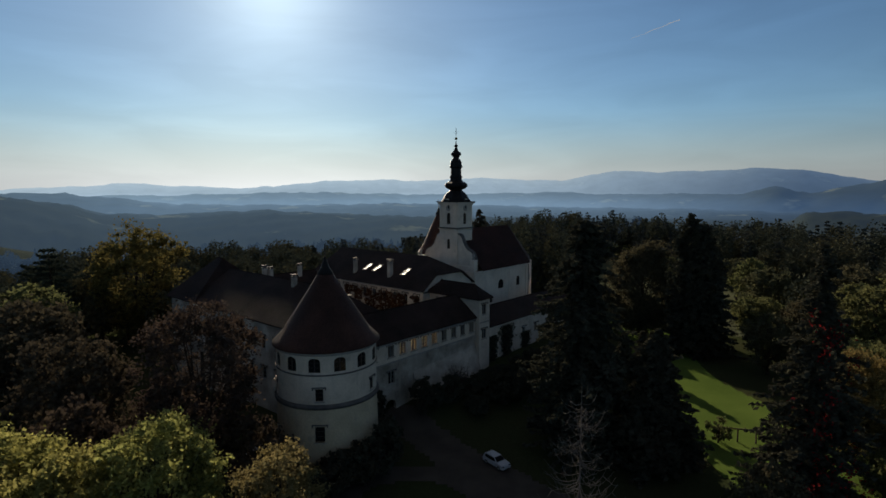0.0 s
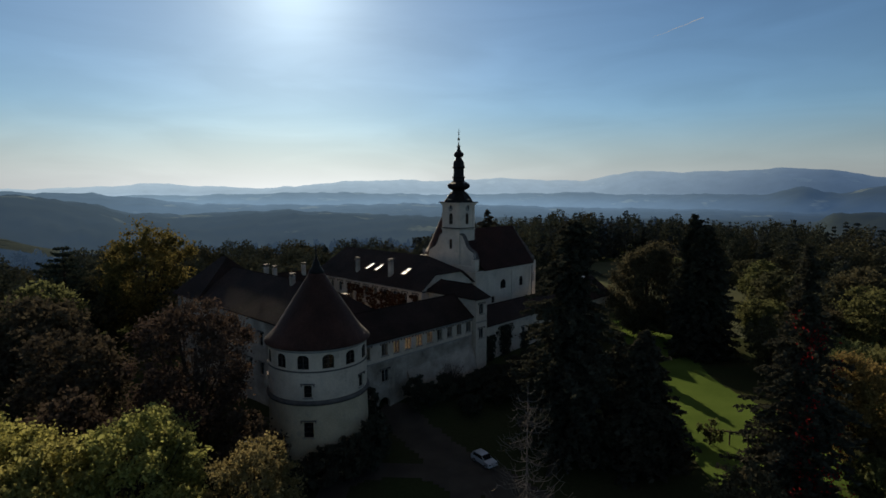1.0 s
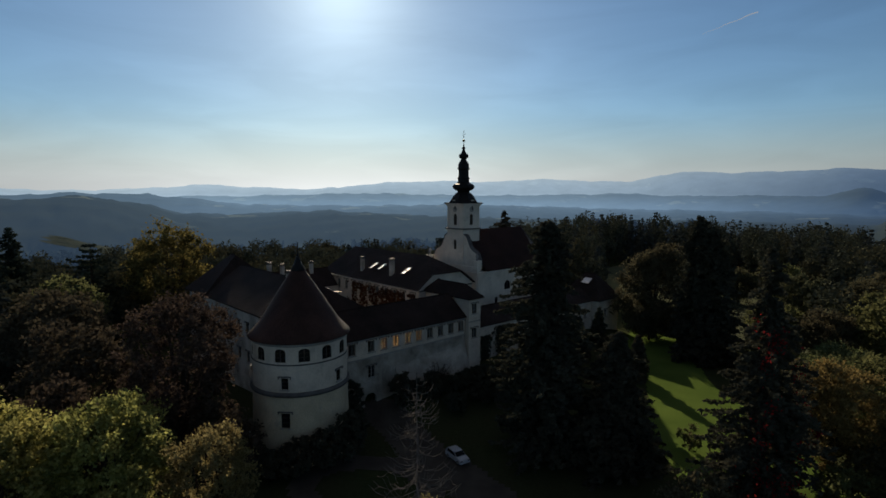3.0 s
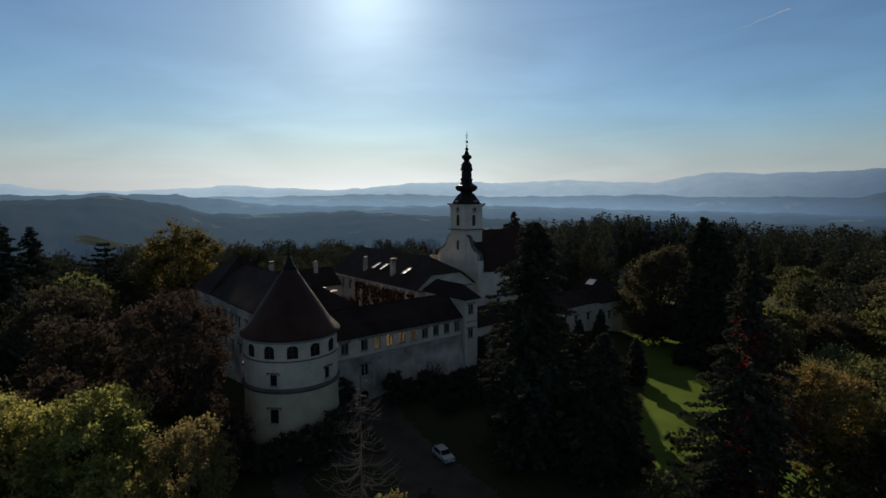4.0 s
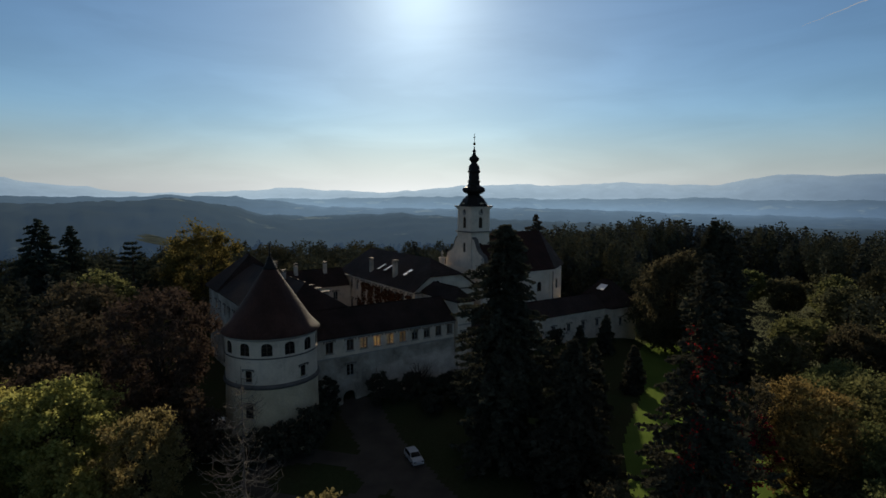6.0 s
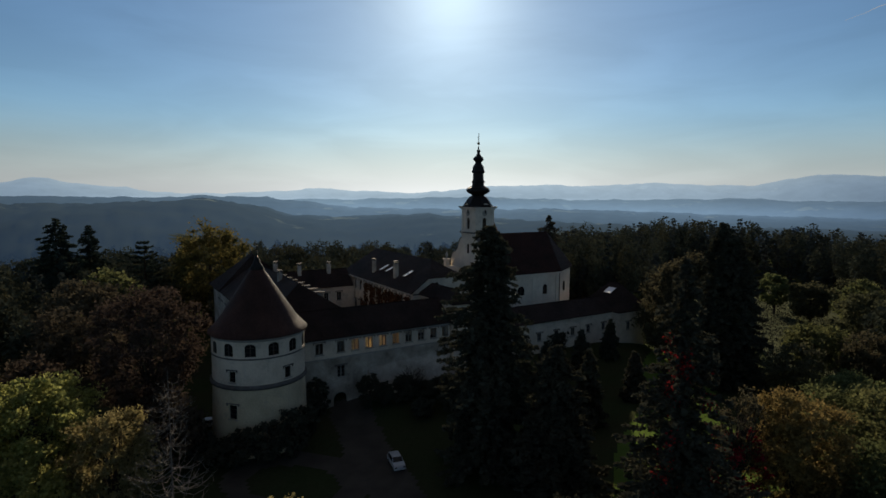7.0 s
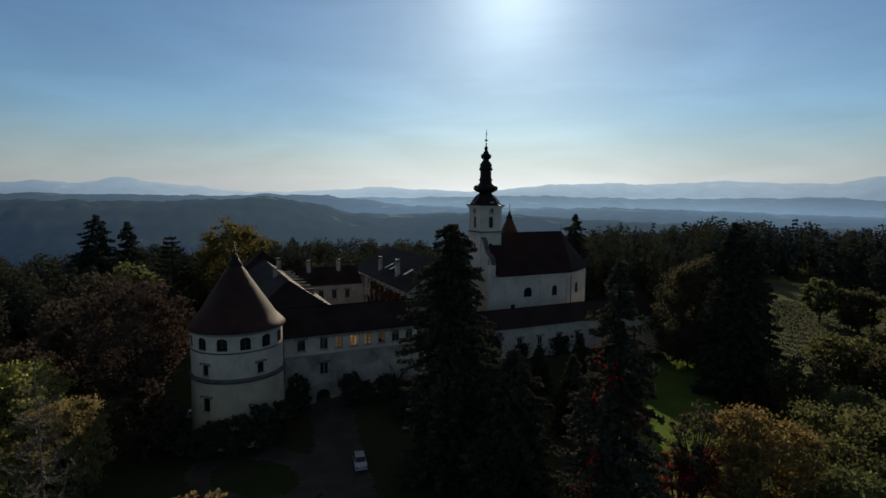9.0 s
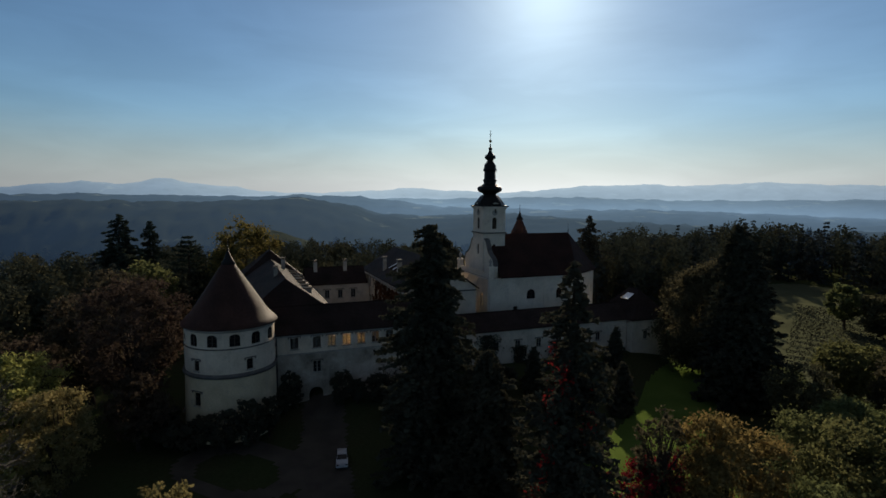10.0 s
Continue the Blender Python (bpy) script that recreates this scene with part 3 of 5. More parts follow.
range_walls(side, 2.2, 18.5, 6.0, 58.0, -4.0, 17.25, (), (), [(b - 0.6, b + 0.6, 12.6, 15.0, 0) for b in ws] + [(b - 0.6, b + 0.6, 7.2, 9.4, 0) for b in ws], [(b - 0.6, b + 0.6, 11.0, 13.2, 0) for b in ws[2:]], PLASTER_OLD)
for b in ws:
    window(side, (2.2, b, 12.6), -90, 1.2, 2.4, 1, None, 3)
    window(side, (2.2, b, 7.2), -90, 1.2, 2.2, 1, None, 3)
for b in ws[2:]:
    window(side, (18.5, b, 11.0), 90, 1.2, 2.2, 1, None, 3)
gable_roof(side, 2.2, 18.5, 6.0, 47.0, 17.3, 23.2, TILE, 0.6, 7.0, 0.0, "b")
gable_roof(side, 1.9, 18.9, 46.2, 58.0, 17.4, 25.2, TILE, 0.6, 5.0, 5.5, "b")
lathe("roof_finial", [(0.1, 25.2), (0.05, 25.6), (0.14, 25.8), (0.03, 26.0), (0.025, 27.6)], 8, IRON, side, m=pose(10.4, 52.0, 0))
for b, a in ((22, 9.4), (37, 12.4)):
    chimney(side, a, b, 20.0, 24.3, 0.8, 0.8)
for k in range(7):
    b = 14 + 4.4 * k
    bm = bmesh.new()
    add_box(bm, 14.2, 15.6, b - 0.5, b + 0.5, 19.4, 21.0)
    d = part("dormer", bm, PLASTER_OLD, side, "small roof dormer")
    bm = bmesh.new()
    add_box(bm, 13.2, 15.95, b - 0.7, b + 0.7, 21.004, 21.14)
    part("dormer_roof", bm, TILE, d)
# skylight wing across the court
skyw = thing("castle_wing", CASTLE, "castle wing with a tiled roof and bright skylights", "castle wing")
ws2 = [16.5 + 3.4 * k for k in range(11)]
range_walls(skyw, 36.2, 52.8, 14.6, 54.0, -1.0, 18.95, (), (), [(b - 0.6, b + 0.6, 15.4, 17.8, 0.6) for b in ws2] + [(b - 0.7, b + 0.7, 9.6, 12.4, 0.7) for b in ws2], (), PLASTER)
for b in ws2:
    window(skyw, (36.2, b, 15.4), -90, 1.2, 2.4, 2, None, 3)
    window(skyw, (36.2, b, 9.6), -90, 1.4, 2.8, 2, None, 3)
roof("roof", [(35.6, 14.0, 18.7), (35.6, 54.6, 18.7), (44.5, 51.9, 25.0), (44.5, 20.8, 25.0), (40.0, 14.0, 21.8), (49.0, 14.0, 21.8), (53.4, 14.0, 18.7), (53.4, 54.6, 18.7)],
     [(0, 4, 3, 2, 1), (4, 5, 3), (5, 6, 7, 2, 3), (1, 2, 7)], TILE, skyw, 0.22, "dark tiled roof with half-hipped end")
bm = bmesh.new()
pr = [(36.2, 18.96), (52.8, 18.96), (48.8, 21.75), (40.2, 21.75)]
v0 = [bm.verts.new((a, 14.62, z)) for a, z in pr]
v1 = [bm.verts.new((a, 15.1, z)) for a, z in pr]
bm.faces.new(v0)
bm.faces.new(v1[::-1])
for k in range(4):
    bm.faces.new((v0[k], v1[k], v1[(k + 1) % 4], v0[(k + 1) % 4]))
part("gable_wall", bm, PLASTER, skyw)
bm = bmesh.new()
bmesh.ops.create_cone(bm, cap_ends=True, segments=20, radius1=0.42, radius2=0.42, depth=0.1, matrix=pose(42.3, 14.6, 20.4, 90))
part("round_window", bm, GLASS, skyw)
box("gable_band", 36.2, 52.8, 14.4, 14.596, 18.3, 18.6, STONE, skyw)
for b in (14.0, 54.6):
    lathe("roof_finial", [(0.05, 24.6), (0.05, 25.3), (0.12, 25.4), (0.03, 25.6), (0.025, 26.8)], 8, IRON, skyw, m=pose(44.5, 20.8 if b < 20 else 51.9, 0))
slope = (25.0 - 18.7) / 8.9
tilt = -math.degrees(math.atan(slope))
for b, w in ((35.9, 0.5), (32.5, 0.5), (22.9, 0.62)):
    a = 39.5
    sm = pose(a, b, 18.7 + (a - 35.6) * slope + 0.42, 0, tilt + 10, 0)
    bm = bmesh.new()
    add_box(bm, -1.4, 1.4, -w - 0.1, -w, -0.05, 0.14, sm)
    add_box(bm, -1.4, 1.4, w, w + 0.1, -0.05, 0.14, sm)
    add_box(bm, -1.4, -1.3, -w, w, -0.05, 0.14, sm)
    add_box(bm, 1.3, 1.4, -w, w, -0.05, 0.14, sm)
    if w > 0.6:
        add_box(bm, -0.06, 0.06, -w, w, -0.05, 0.14, sm)
    sk = part("skylight", bm, IRON, skyw)
    bm = bmesh.new()
    add_box(bm, -1.3, 1.3, -w, w, 0.04, 0.08, sm)
    part("pane", bm, SOLAR, sk, "bright reflecting glass")
chimney(skyw, 38.2, 26.8, 19.8, 24.0, 0.95, 0.95)
chimney(skyw, 38.0, 38.8, 19.8, 23.4, 0.8, 0.8)
box("gutter", 35.2, 35.42, 14.0, 54.6, 18.6, 18.76, STONE_LIGHT, skyw, "pale metal gutter")

# low wings round the court
court = thing("castle_wing", CASTLE, "low court wing with tiled roof and chimneys", "castle wing")
range_walls(court, 19.0, 35.9, 47.0, 56.0, -2.0, 16.0, [(a - 0.6, a + 0.6, 12.4, 14.6, 0) for a in (21, 24.5, 28, 31.5)], (), (), (), PLASTER)
for a in (21, 24.5, 28, 31.5):
    window(court, (a, 47.0, 12.4), 0, 1.2, 2.2, 2, None, 3)
gable_roof(court, 19.6, 34.9, 47.0, 56.0, 16.0, 20.0, TILE, 0.5)
for a in (22, 30):
    chimney(court, a, 50.5, 18.5, 21.8)

# outer wing below the church
outer = thing("castle_wing", CASTLE, "low white plastered outer wing with tiled roof", "castle wing")
ws3 = [52 + 5.2 * k for k in range(7)]
range_walls(outer, 41.9, 86.0, 2.6, 11.2, -3.0, 11.7, [(a - 0.6, a + 0.6, 7.4, 9.2, 0) for a in ws3], (), (), (), PLASTER)
for a in ws3:
    window(outer, (a, 2.6, 7.4), 0, 1.2, 1.8, 2, None, 2)
gable_roof(outer, 42.6, 86.0, 2.6, 11.2, 11.6, 14.6, TILE, 0.5)
end = thing("gate_pavilion", CASTLE, "plastered end pavilion with hipped tile roof", "castle wing")
range_walls(end, 86.3, 96.5, 0.8, 12.5, -3.0, 11.6, [(89.5, 90.7, 7.0, 9.0, 0)], (), (), (), PLASTER)
window(end, (90.1, 0.8, 7.0), 0, 1.2, 2.0, 2, None, 2)
gable_roof(end, 86.3, 96.5, 0.8, 12.5, 11.6, 17.8, TILE, 0.6, 4.8, 4.8, "b")

slope_e = (17.8 - 11.6) / 5.7
tilt_e = -math.degrees(math.atan(slope_e))
sm = pose(89.6, 6.4, 11.6 + (89.6 - 85.7) * slope_e + 0.5, 0, tilt_e + 16, 0)
bm = bmesh.new()
add_box(bm, -1.5, 1.5, -1.3, -1.2, -0.06, 0.12, sm)
add_box(bm, -1.5, 1.5, 1.2, 1.3, -0.06, 0.12, sm)
add_box(bm, -1.5, -1.4, -1.2, 1.2, -0.06, 0.12, sm)
add_box(bm, 1.4, 1.5, -1.2, 1.2, -0.06, 0.12, sm)
sk = part("roof_light", bm, IRON, end)
bm = bmesh.new()
add_box(bm, -1.4, 1.4, -1.2, 1.2, 0.02, 0.06, sm)
part("pane", bm, SOLAR, sk, "bright reflecting roof glass")

# ---- church ----
church = thing("church", CASTLE, "white baroque church with slender dark onion spire", "church")
CB = 27.0
CX, CY = 62.1, CB
NS = [(67.9, 70.3, 14.8, 17.2, 1.15), (76.4, 78.0, 14.6, 17.2, 0.8), (64.2, 65.4, 11.6, 13.2, 0)]
grid_wall("nave_wall", plane_fn((0, 17.4, 0), (1, 0, 0), (0, 1, 0)), [57.5, 62, 67, 72, 77, 82], -1.0, 20.2, 0.9, NS, CHURCH_WALL, church)
grid_wall("nave_wall", plane_fn((0, 36.6, 0), (1, 0, 0), (0, -1, 0)), [57.5, 70, 82], -1.0, 20.2, 0.9, [], CHURCH_WALL, church)
grid_wall("facade_wall", plane_fn((57.5, 0, 0), (0, 1, 0), (1, 0, 0)), [18.3, 24, 30, 35.7], -1.0, 20.2, 0.9, [(20.8, 22.0, 13.0, 16.4, 0.6), (32.0, 33.2, 13.0, 16.4, 0.6)], CHURCH_WALL, church, "white stucco church front")
for a0, a1, z0, z1, ar in NS:
    window(church, ((a0 + a1) / 2, 17.4, z0), 0, a1 - a0, z1 - z0, 2, FRAME_DARK, 3, surround=False)
for b in (21.4, 32.6):
    window(church, (57.5, b, 13.0), -90, 1.2, 3.4, 1, FRAME_DARK, 4, surround=False)
# apse
ap = [(82, 17.4), (88.5, 20.2), (92.5, 24.0), (92.5, 30.0), (88.5, 33.8), (82, 36.6)]
for (p, q), (r, s) in zip(ap[:-1], ap[1:]):
    d = Vector((r - p, s - q, 0))
    L = d.length
    d.normalize()
    grid_wall("apse_wall", plane_fn((p, q, 0), d, (-d.y, d.x, 0)), [0, L / 2, L], -1.0, 20.2, 0.7, [(L / 2 - 0.75, L / 2 + 0.75, 14.6, 17.4, 0.75)], CHURCH_WALL, church)
    mid = Vector((p, q, 0)) + d * L / 2
    window(church, (mid.x, mid.y, 14.6), math.degrees(math.atan2(d.y, d.x)), 1.5, 2.8, 2, FRAME_DARK, 3, surround=False)
# cornice, pilasters
for z0, z1, o in ((19.5, 19.9, 0.2), (19.9, 20.3, 0.45)):
    bm = bmesh.new()
    add_box(bm, 57.5 - o, 82, 17.4 - o, 17.396, z0, z1)
    part("cornice", bm, CHURCH_WALL, church)
    bm = bmesh.new()
    add_box(bm, 57.5 - o, 57.496, 17.4 - o + 0.004, 36.6 + o, z0, z1)
    part("cornice", bm, CHURCH_WALL, church)
for a in (58.2, 73.2, 81.4):
    box("pilaster", a - 0.5, a + 0.5, 17.22, 17.396, -1, 19.5, CHURCH_WALL, church)
for b in (18.0, 24.0, 30.0, 36.0):
    box("pilaster", 57.3, 57.496, b - 0.5, b + 0.5, -1, 19.5, CHURCH_WALL, church)
lathe("drainpipe", [(0.09, 0), (0.09, 20)], 8, IRON, church, m=pose(82.1, 17.2, 0))
# nave roof with hipped end
roof("roof", [(60.4, 16.8, 20.3), (82.3, 16.8, 20.3), (93.1, 23.7, 20.3), (93.1, 30.3, 20.3), (82.3, 37.2, 20.3), (60.4, 37.2, 20.3), (60.4, CB, 30.0), (86.0, CB, 30.0)],
     [(0, 1, 7, 6), (1, 2, 7), (2, 3, 7), (3, 4, 7), (4, 5, 6, 7)], TILE_RED, church, 0.25, "red-brown tiled church roof")
lathe("roof_finial", [(0.12, 30.2), (0.06, 30.6), (0.16, 30.9), (0.04, 31.2), (0.03, 33.0)], 8, IRON, church, m=pose(86.0, CB, -0.1))
# gable with volutes
GB = 27.0
half = [(8.6, 20.3), (8.6, 23.0), (8.3, 23.5), (7.9, 24.5), (7.2, 25.0), (6.2, 25.4), (5.4, 26.1), (4.9, 27.0), (4.5, 27.9), (4.1, 28.7), (3.5, 29.1), (3.02, 29.2)]
prof = [(-x, z) for x, z in half] + [(x, z) for x, z in half[::-1]]
bm = bmesh.new()
fr = [bm.verts.new((59.35, GB + x, z)) for x, z in prof]
bk = [bm.verts.new((60.3, GB + x, z)) for x, z in prof]
bm.faces.new(fr)
bm.faces.new(bk[::-1])
for i in range(len(prof)):
    j = (i + 1) % len(prof)
    bm.faces.new((fr[i], bk[i], bk[j], fr[j]))
part("volute_gable", bm, CHURCH_WALL, church, "curved white baroque gable")
for s in (-1, 1):
    bm = bmesh.new()
    for (x, z), (x2, z2) in zip(half[1:-1], half[2:]):
        vs = [bm.verts.new((a, GB + s * xx, zz + dz)) for a in (59.15, 60.45) for xx, zz, dz in ((x, z, 0.0), (x2, z2, 0.0), (x2, z2, 0.22), (x, z, 0.22))]
        for f in ((0, 1, 2, 3), (4, 7, 6, 5), (3, 2, 6, 7), (0, 4, 5, 1), (0, 3, 7, 4), (1, 5, 6, 2)):
            bm.faces.new([vs[i] for i in f])
    part("gable_coping", bm, STONE, church)
for s in (-1, 1):
    bm = bmesh.new()
    add_box(bm, 57.6, 58.8, GB + s * 8.9 - 0.6, GB + s * 8.9 + 0.6, 20.31, 22.9)
    add_box(bm, 57.45, 58.95, GB + s * 8.9 - 0.75, GB + s * 8.9 + 0.75, 22.9, 23.2)
    bmesh.ops.remove_doubles(bm, verts=bm.verts, dist=0.001)
    pd = part("pedestal", bm, CHURCH_WALL, church)
    lathe("vase", [(0.35, 23.2), (0.35, 23.5), (0.18, 23.7), (0.42, 24.2), (0.3, 24.6), (0.12, 24.8), (0.05, 25.1)], 12, STONE_LIGHT, pd, m=pose(58.2, GB + s * 8.9, 0))
box("parapet", 57.8, 58.3, GB - 8.28, GB + 8.28, 20.31, 21.5, CHURCH_WALL, church)
box("ledge", 57.6, 60.4, 17.5, 36.5, 20.0, 20.3, STONE_LIGHT, church)
# church tower
tw = 3.0


def tower_wall(i, z0, z1, ops):
    ang = i * 90
    m = pose(CX, CY, 0, 0, 0, ang)
    f = lambda u, z, d: tuple(m @ Vector((u, -tw + d, z)))
    grid_wall("tower_wall", f, [-tw if i % 2 == 0 else -tw + 0.6, 0, tw if i % 2 == 0 else tw - 0.6], z0, z1, 0.6, ops, CHURCH_WALL, church)
    for o in ops:
        p = m @ Vector(((o[0] + o[1]) / 2, -tw, o[2]))
        window(church, p, ang, o[1] - o[0], o[3] - o[2], 1, FRAME_DARK, 10, surround=False, pane_mat=WOOD)


for i in range(4):
    tower_wall(i, 20.3, 37.4, [(-0.62, 0.62, 31.7, 34.6, 0.62), (-0.5, 0.5, 25.3, 27.9, 0.5)])
for z0, z1, o in ((30.3, 30.6, 0.15), (30.6, 30.85, 0.42), (36.6, 36.95, 0.2), (36.95, 37.3, 0.45), (37.3, 37.5, 0.6)):
    bm = bmesh.new()
    add_box(bm, CX - tw - o, CX + tw + o, CY - tw - o, CY + tw + o, z0, z1)
    part("cornice", bm, COPPER if o > 0.5 else STONE if o == 0.42 else CHURCH_WALL, church)
for i in range(4):
    m = pose(CX, CY, 0, 0, 0, i * 90)
    for s in (-1, 1):
        bm = bmesh.new()
        add_box(bm, s * (tw - 0.55) - 0.35, s * (tw - 0.55) + 0.35, -tw - 0.12, -tw - 0.004, 31.0, 36.6, m)
        part("pilaster", bm, CHURCH_WALL, church)
    bm = bmesh.new()
    bmesh.ops.create_cone(bm, cap_ends=True, segments=28, radius1=0.72, radius2=0.72, depth=0.12, matrix=m @ pose(0, -tw - 0.1, 35.75, 90))
    cl = part("clock_face", bm, STONE_LIGHT, church, "round pale clock face")
    bm = bmesh.new()
    add_box(bm, -0.05, 0.05, -tw - 0.2, -tw - 0.17, 35.75, 36.3, m)
    add_box(bm, -0.05, 0.36, -tw - 0.2, -tw - 0.17, 35.7, 36.6, m)
    part("pointers", bm, IRON, cl)
# eyebrow hoods where the belfry cornice curves up over each face
for i in range(4):
    m = pose(CX, CY, 0, 0, 0, i * 90)
    arc = [(-1.75 + 3.5 * k / 10, 37.3 + 1.0 * math.sin(math.pi * k / 10)) for k in range(11)]
    for nm, y0, y1, dz, material in (("hood", -tw - 0.42, -tw + 0.9, 0.0, CHURCH_WALL), ("hood_cap", -tw - 0.62, -tw + 1.0, 0.13, COPPER)):
        bm = bmesh.new()
        low_z = [z - (0.6 if dz == 0 else -0.004) if 0 < k < 10 or dz else z - 0.3 for k, (x, z) in enumerate(arc)]
        rows = [[bm.verts.new(m @ Vector((x, y, zz))) for x, zz in pts] for y in (y0, y1) for pts in ([(x, z + dz) for x, z in arc], [(x, q) for (x, z), q in zip(arc, low_z)])]
        for p, q in ((0, 1), (1, 3), (3, 2), (2, 0)):
            for k in range(10):
                bm.faces.new((rows[p][k], rows[p][k + 1], rows[q][k + 1], rows[q][k]))
        for k in (0, 10):
            bm.faces.new((rows[0][k], rows[1][k], rows[3][k], rows[2][k]))
        part(nm, bm, material, church)
# spire: turned profile on an eight-sided plan
sp = [(25, 357), (24, 355.5), (21.5, 351), (19, 346), (15, 341), (10.5, 338), (11, 336.5), (16.5, 334), (19.8, 331), (20.2, 328), (18.5, 325), (13.5, 322.5), (10.2, 320), (10.0, 316), (11.2, 315), (11.2, 313), (9.4, 311.5),
      (9.0, 299), (11.0, 297.5), (11.2, 295.5), (9.8, 293), (9.6, 288), (7.5, 284.5), (5.2, 281), (5.0, 279), (8.0, 276.5), (9.0, 273.5), (7.8, 271), (4.6, 268.5), (2.6, 264), (2.0, 261.5), (3.2, 260.5), (3.2, 259), (1.2, 257), (0.8, 251)]
K = 0.1455
lathe("spire", [(max(0.02, r * K) * (1.06 if y < 350 else 1.1), 37.5 + (357 - y) * K) for r, y in sp], 8, COPPER, church, "dark onion-shaped copper spire", pose(CX, CY, 0), False, math.pi / 8)
bm = bmesh.new()
bmesh.ops.create_uvsphere(bm, u_segments=16, v_segments=10, radius=0.36, matrix=pose(CX, CY, 53.55))
part("orb", bm, GILT, church, "dark weathered orb")
bm = bmesh.new()
add_box(bm, CX - 0.045, CX + 0.045, CY - 0.045, CY + 0.045, 53.85, 56.2)
add_box(bm, CX - 0.04, CX + 0.04, CY - 0.5, CY + 0.5, 55.2, 55.29)
add_box(bm, CX - 0.04, CX + 0.04, CY - 0.3, CY + 0.3, 54.7, 54.79)
part("cross", bm, IRON, church)
for i in range(4):
    m = pose(CX, CY, 0, 0, 0, i * 90)
    bm = bmesh.new()
    add_box(bm, tw + 0.3, tw + 1.0, tw + 0.35, tw + 0.42, 37.25, 37.33, m)
    part("waterspout", bm, IRON, church)


# ---- ground and distance ----
def smooth(a, b, x):
    t = np.clip((x - a) / (b - a), 0, 1)
    return t * t * (3 - 2 * t)


def ground_z(x, y):
    x, y = np.asarray(x, float), np.asarray(y, float)
    dx, dy = x - 10, y - 100
    r = np.hypot(dx, dy)
    az = np.degrees(np.arctan2(x - 25, y))
    right = smooth(-5, 9, az) * smooth(115, 80, np.abs(az))
    fall = -52 * smooth(130, 620, r) * (1 - right) - 30 * smooth(330, 640, r) * right
    roll = 1.2 * np.sin(x * 0.021 + 1.0) * np.cos(y * 0.017) * smooth(90, 200, r)
    z = 0.2 + fall + roll
    z += 1.4 * smooth(30, 45, x) * smooth(55, 75, y) * smooth(170, 140, y)
    z += -2.0 * smooth(-30, -50, x) * smooth(140, 60, y) - 2.0 * smooth(45, 15, y)
    z += 4.5 * smooth(85, 120, y + (x - 10) * -0.9) * smooth(60, 30, np.hypot(x - 0, y - 130))
    z -= 25.0 * smooth(15, 38, az) * smooth(190, 420, r) * smooth(150, 120, np.abs(az))
    return z


def polar_sheet(name, cx, cy, radii, naz, zf, material, kind_label, category):
    az = np.linspace(0, 2 * np.pi, naz, endpoint=False)
    rr, aa = np.meshgrid(radii, az, indexing="ij")
    x, y = cx + rr * np.sin(aa), cy + rr * np.cos(aa)
    z = zf(x, y, rr, aa)
    v = np.stack([x, y, z], -1).reshape(-1, 3)
    i, j = np.meshgrid(np.arange(len(radii) - 1), np.arange(naz), indexing="ij")
    p = i * naz + j
    q = i * naz + (j + 1) % naz
    f = np.stack([p, p + naz, q + naz, q], -1).reshape(-1, 4)
    ob = raw_mesh(name, v, f, material, smooth=True)
    return tagged(ob, kind_label, category, kind="structure")


ground = polar_sheet("ground", 10, 100, np.concatenate([[0.01], np.linspace(4, 200, 70), np.geomspace(205, 700, 30)]), 260, lambda x, y, r, a: ground_z(x, y), GROUND, "dark wooded ground covered with fallen leaves", "ground")


def skyline(az, first, step, heights):
    """Smooth crest line through hilltops spaced evenly in azimuth (all in degrees)."""
    az = np.asarray(az, float)
    up, down = np.zeros_like(az), np.zeros_like(az)
    for k, h in enumerate(heights):
        w = np.exp(-((az - first - step * k) / (0.62 * step)) ** 2) + 1e-12
        up, down = up + w * h, down + w
    return up / down


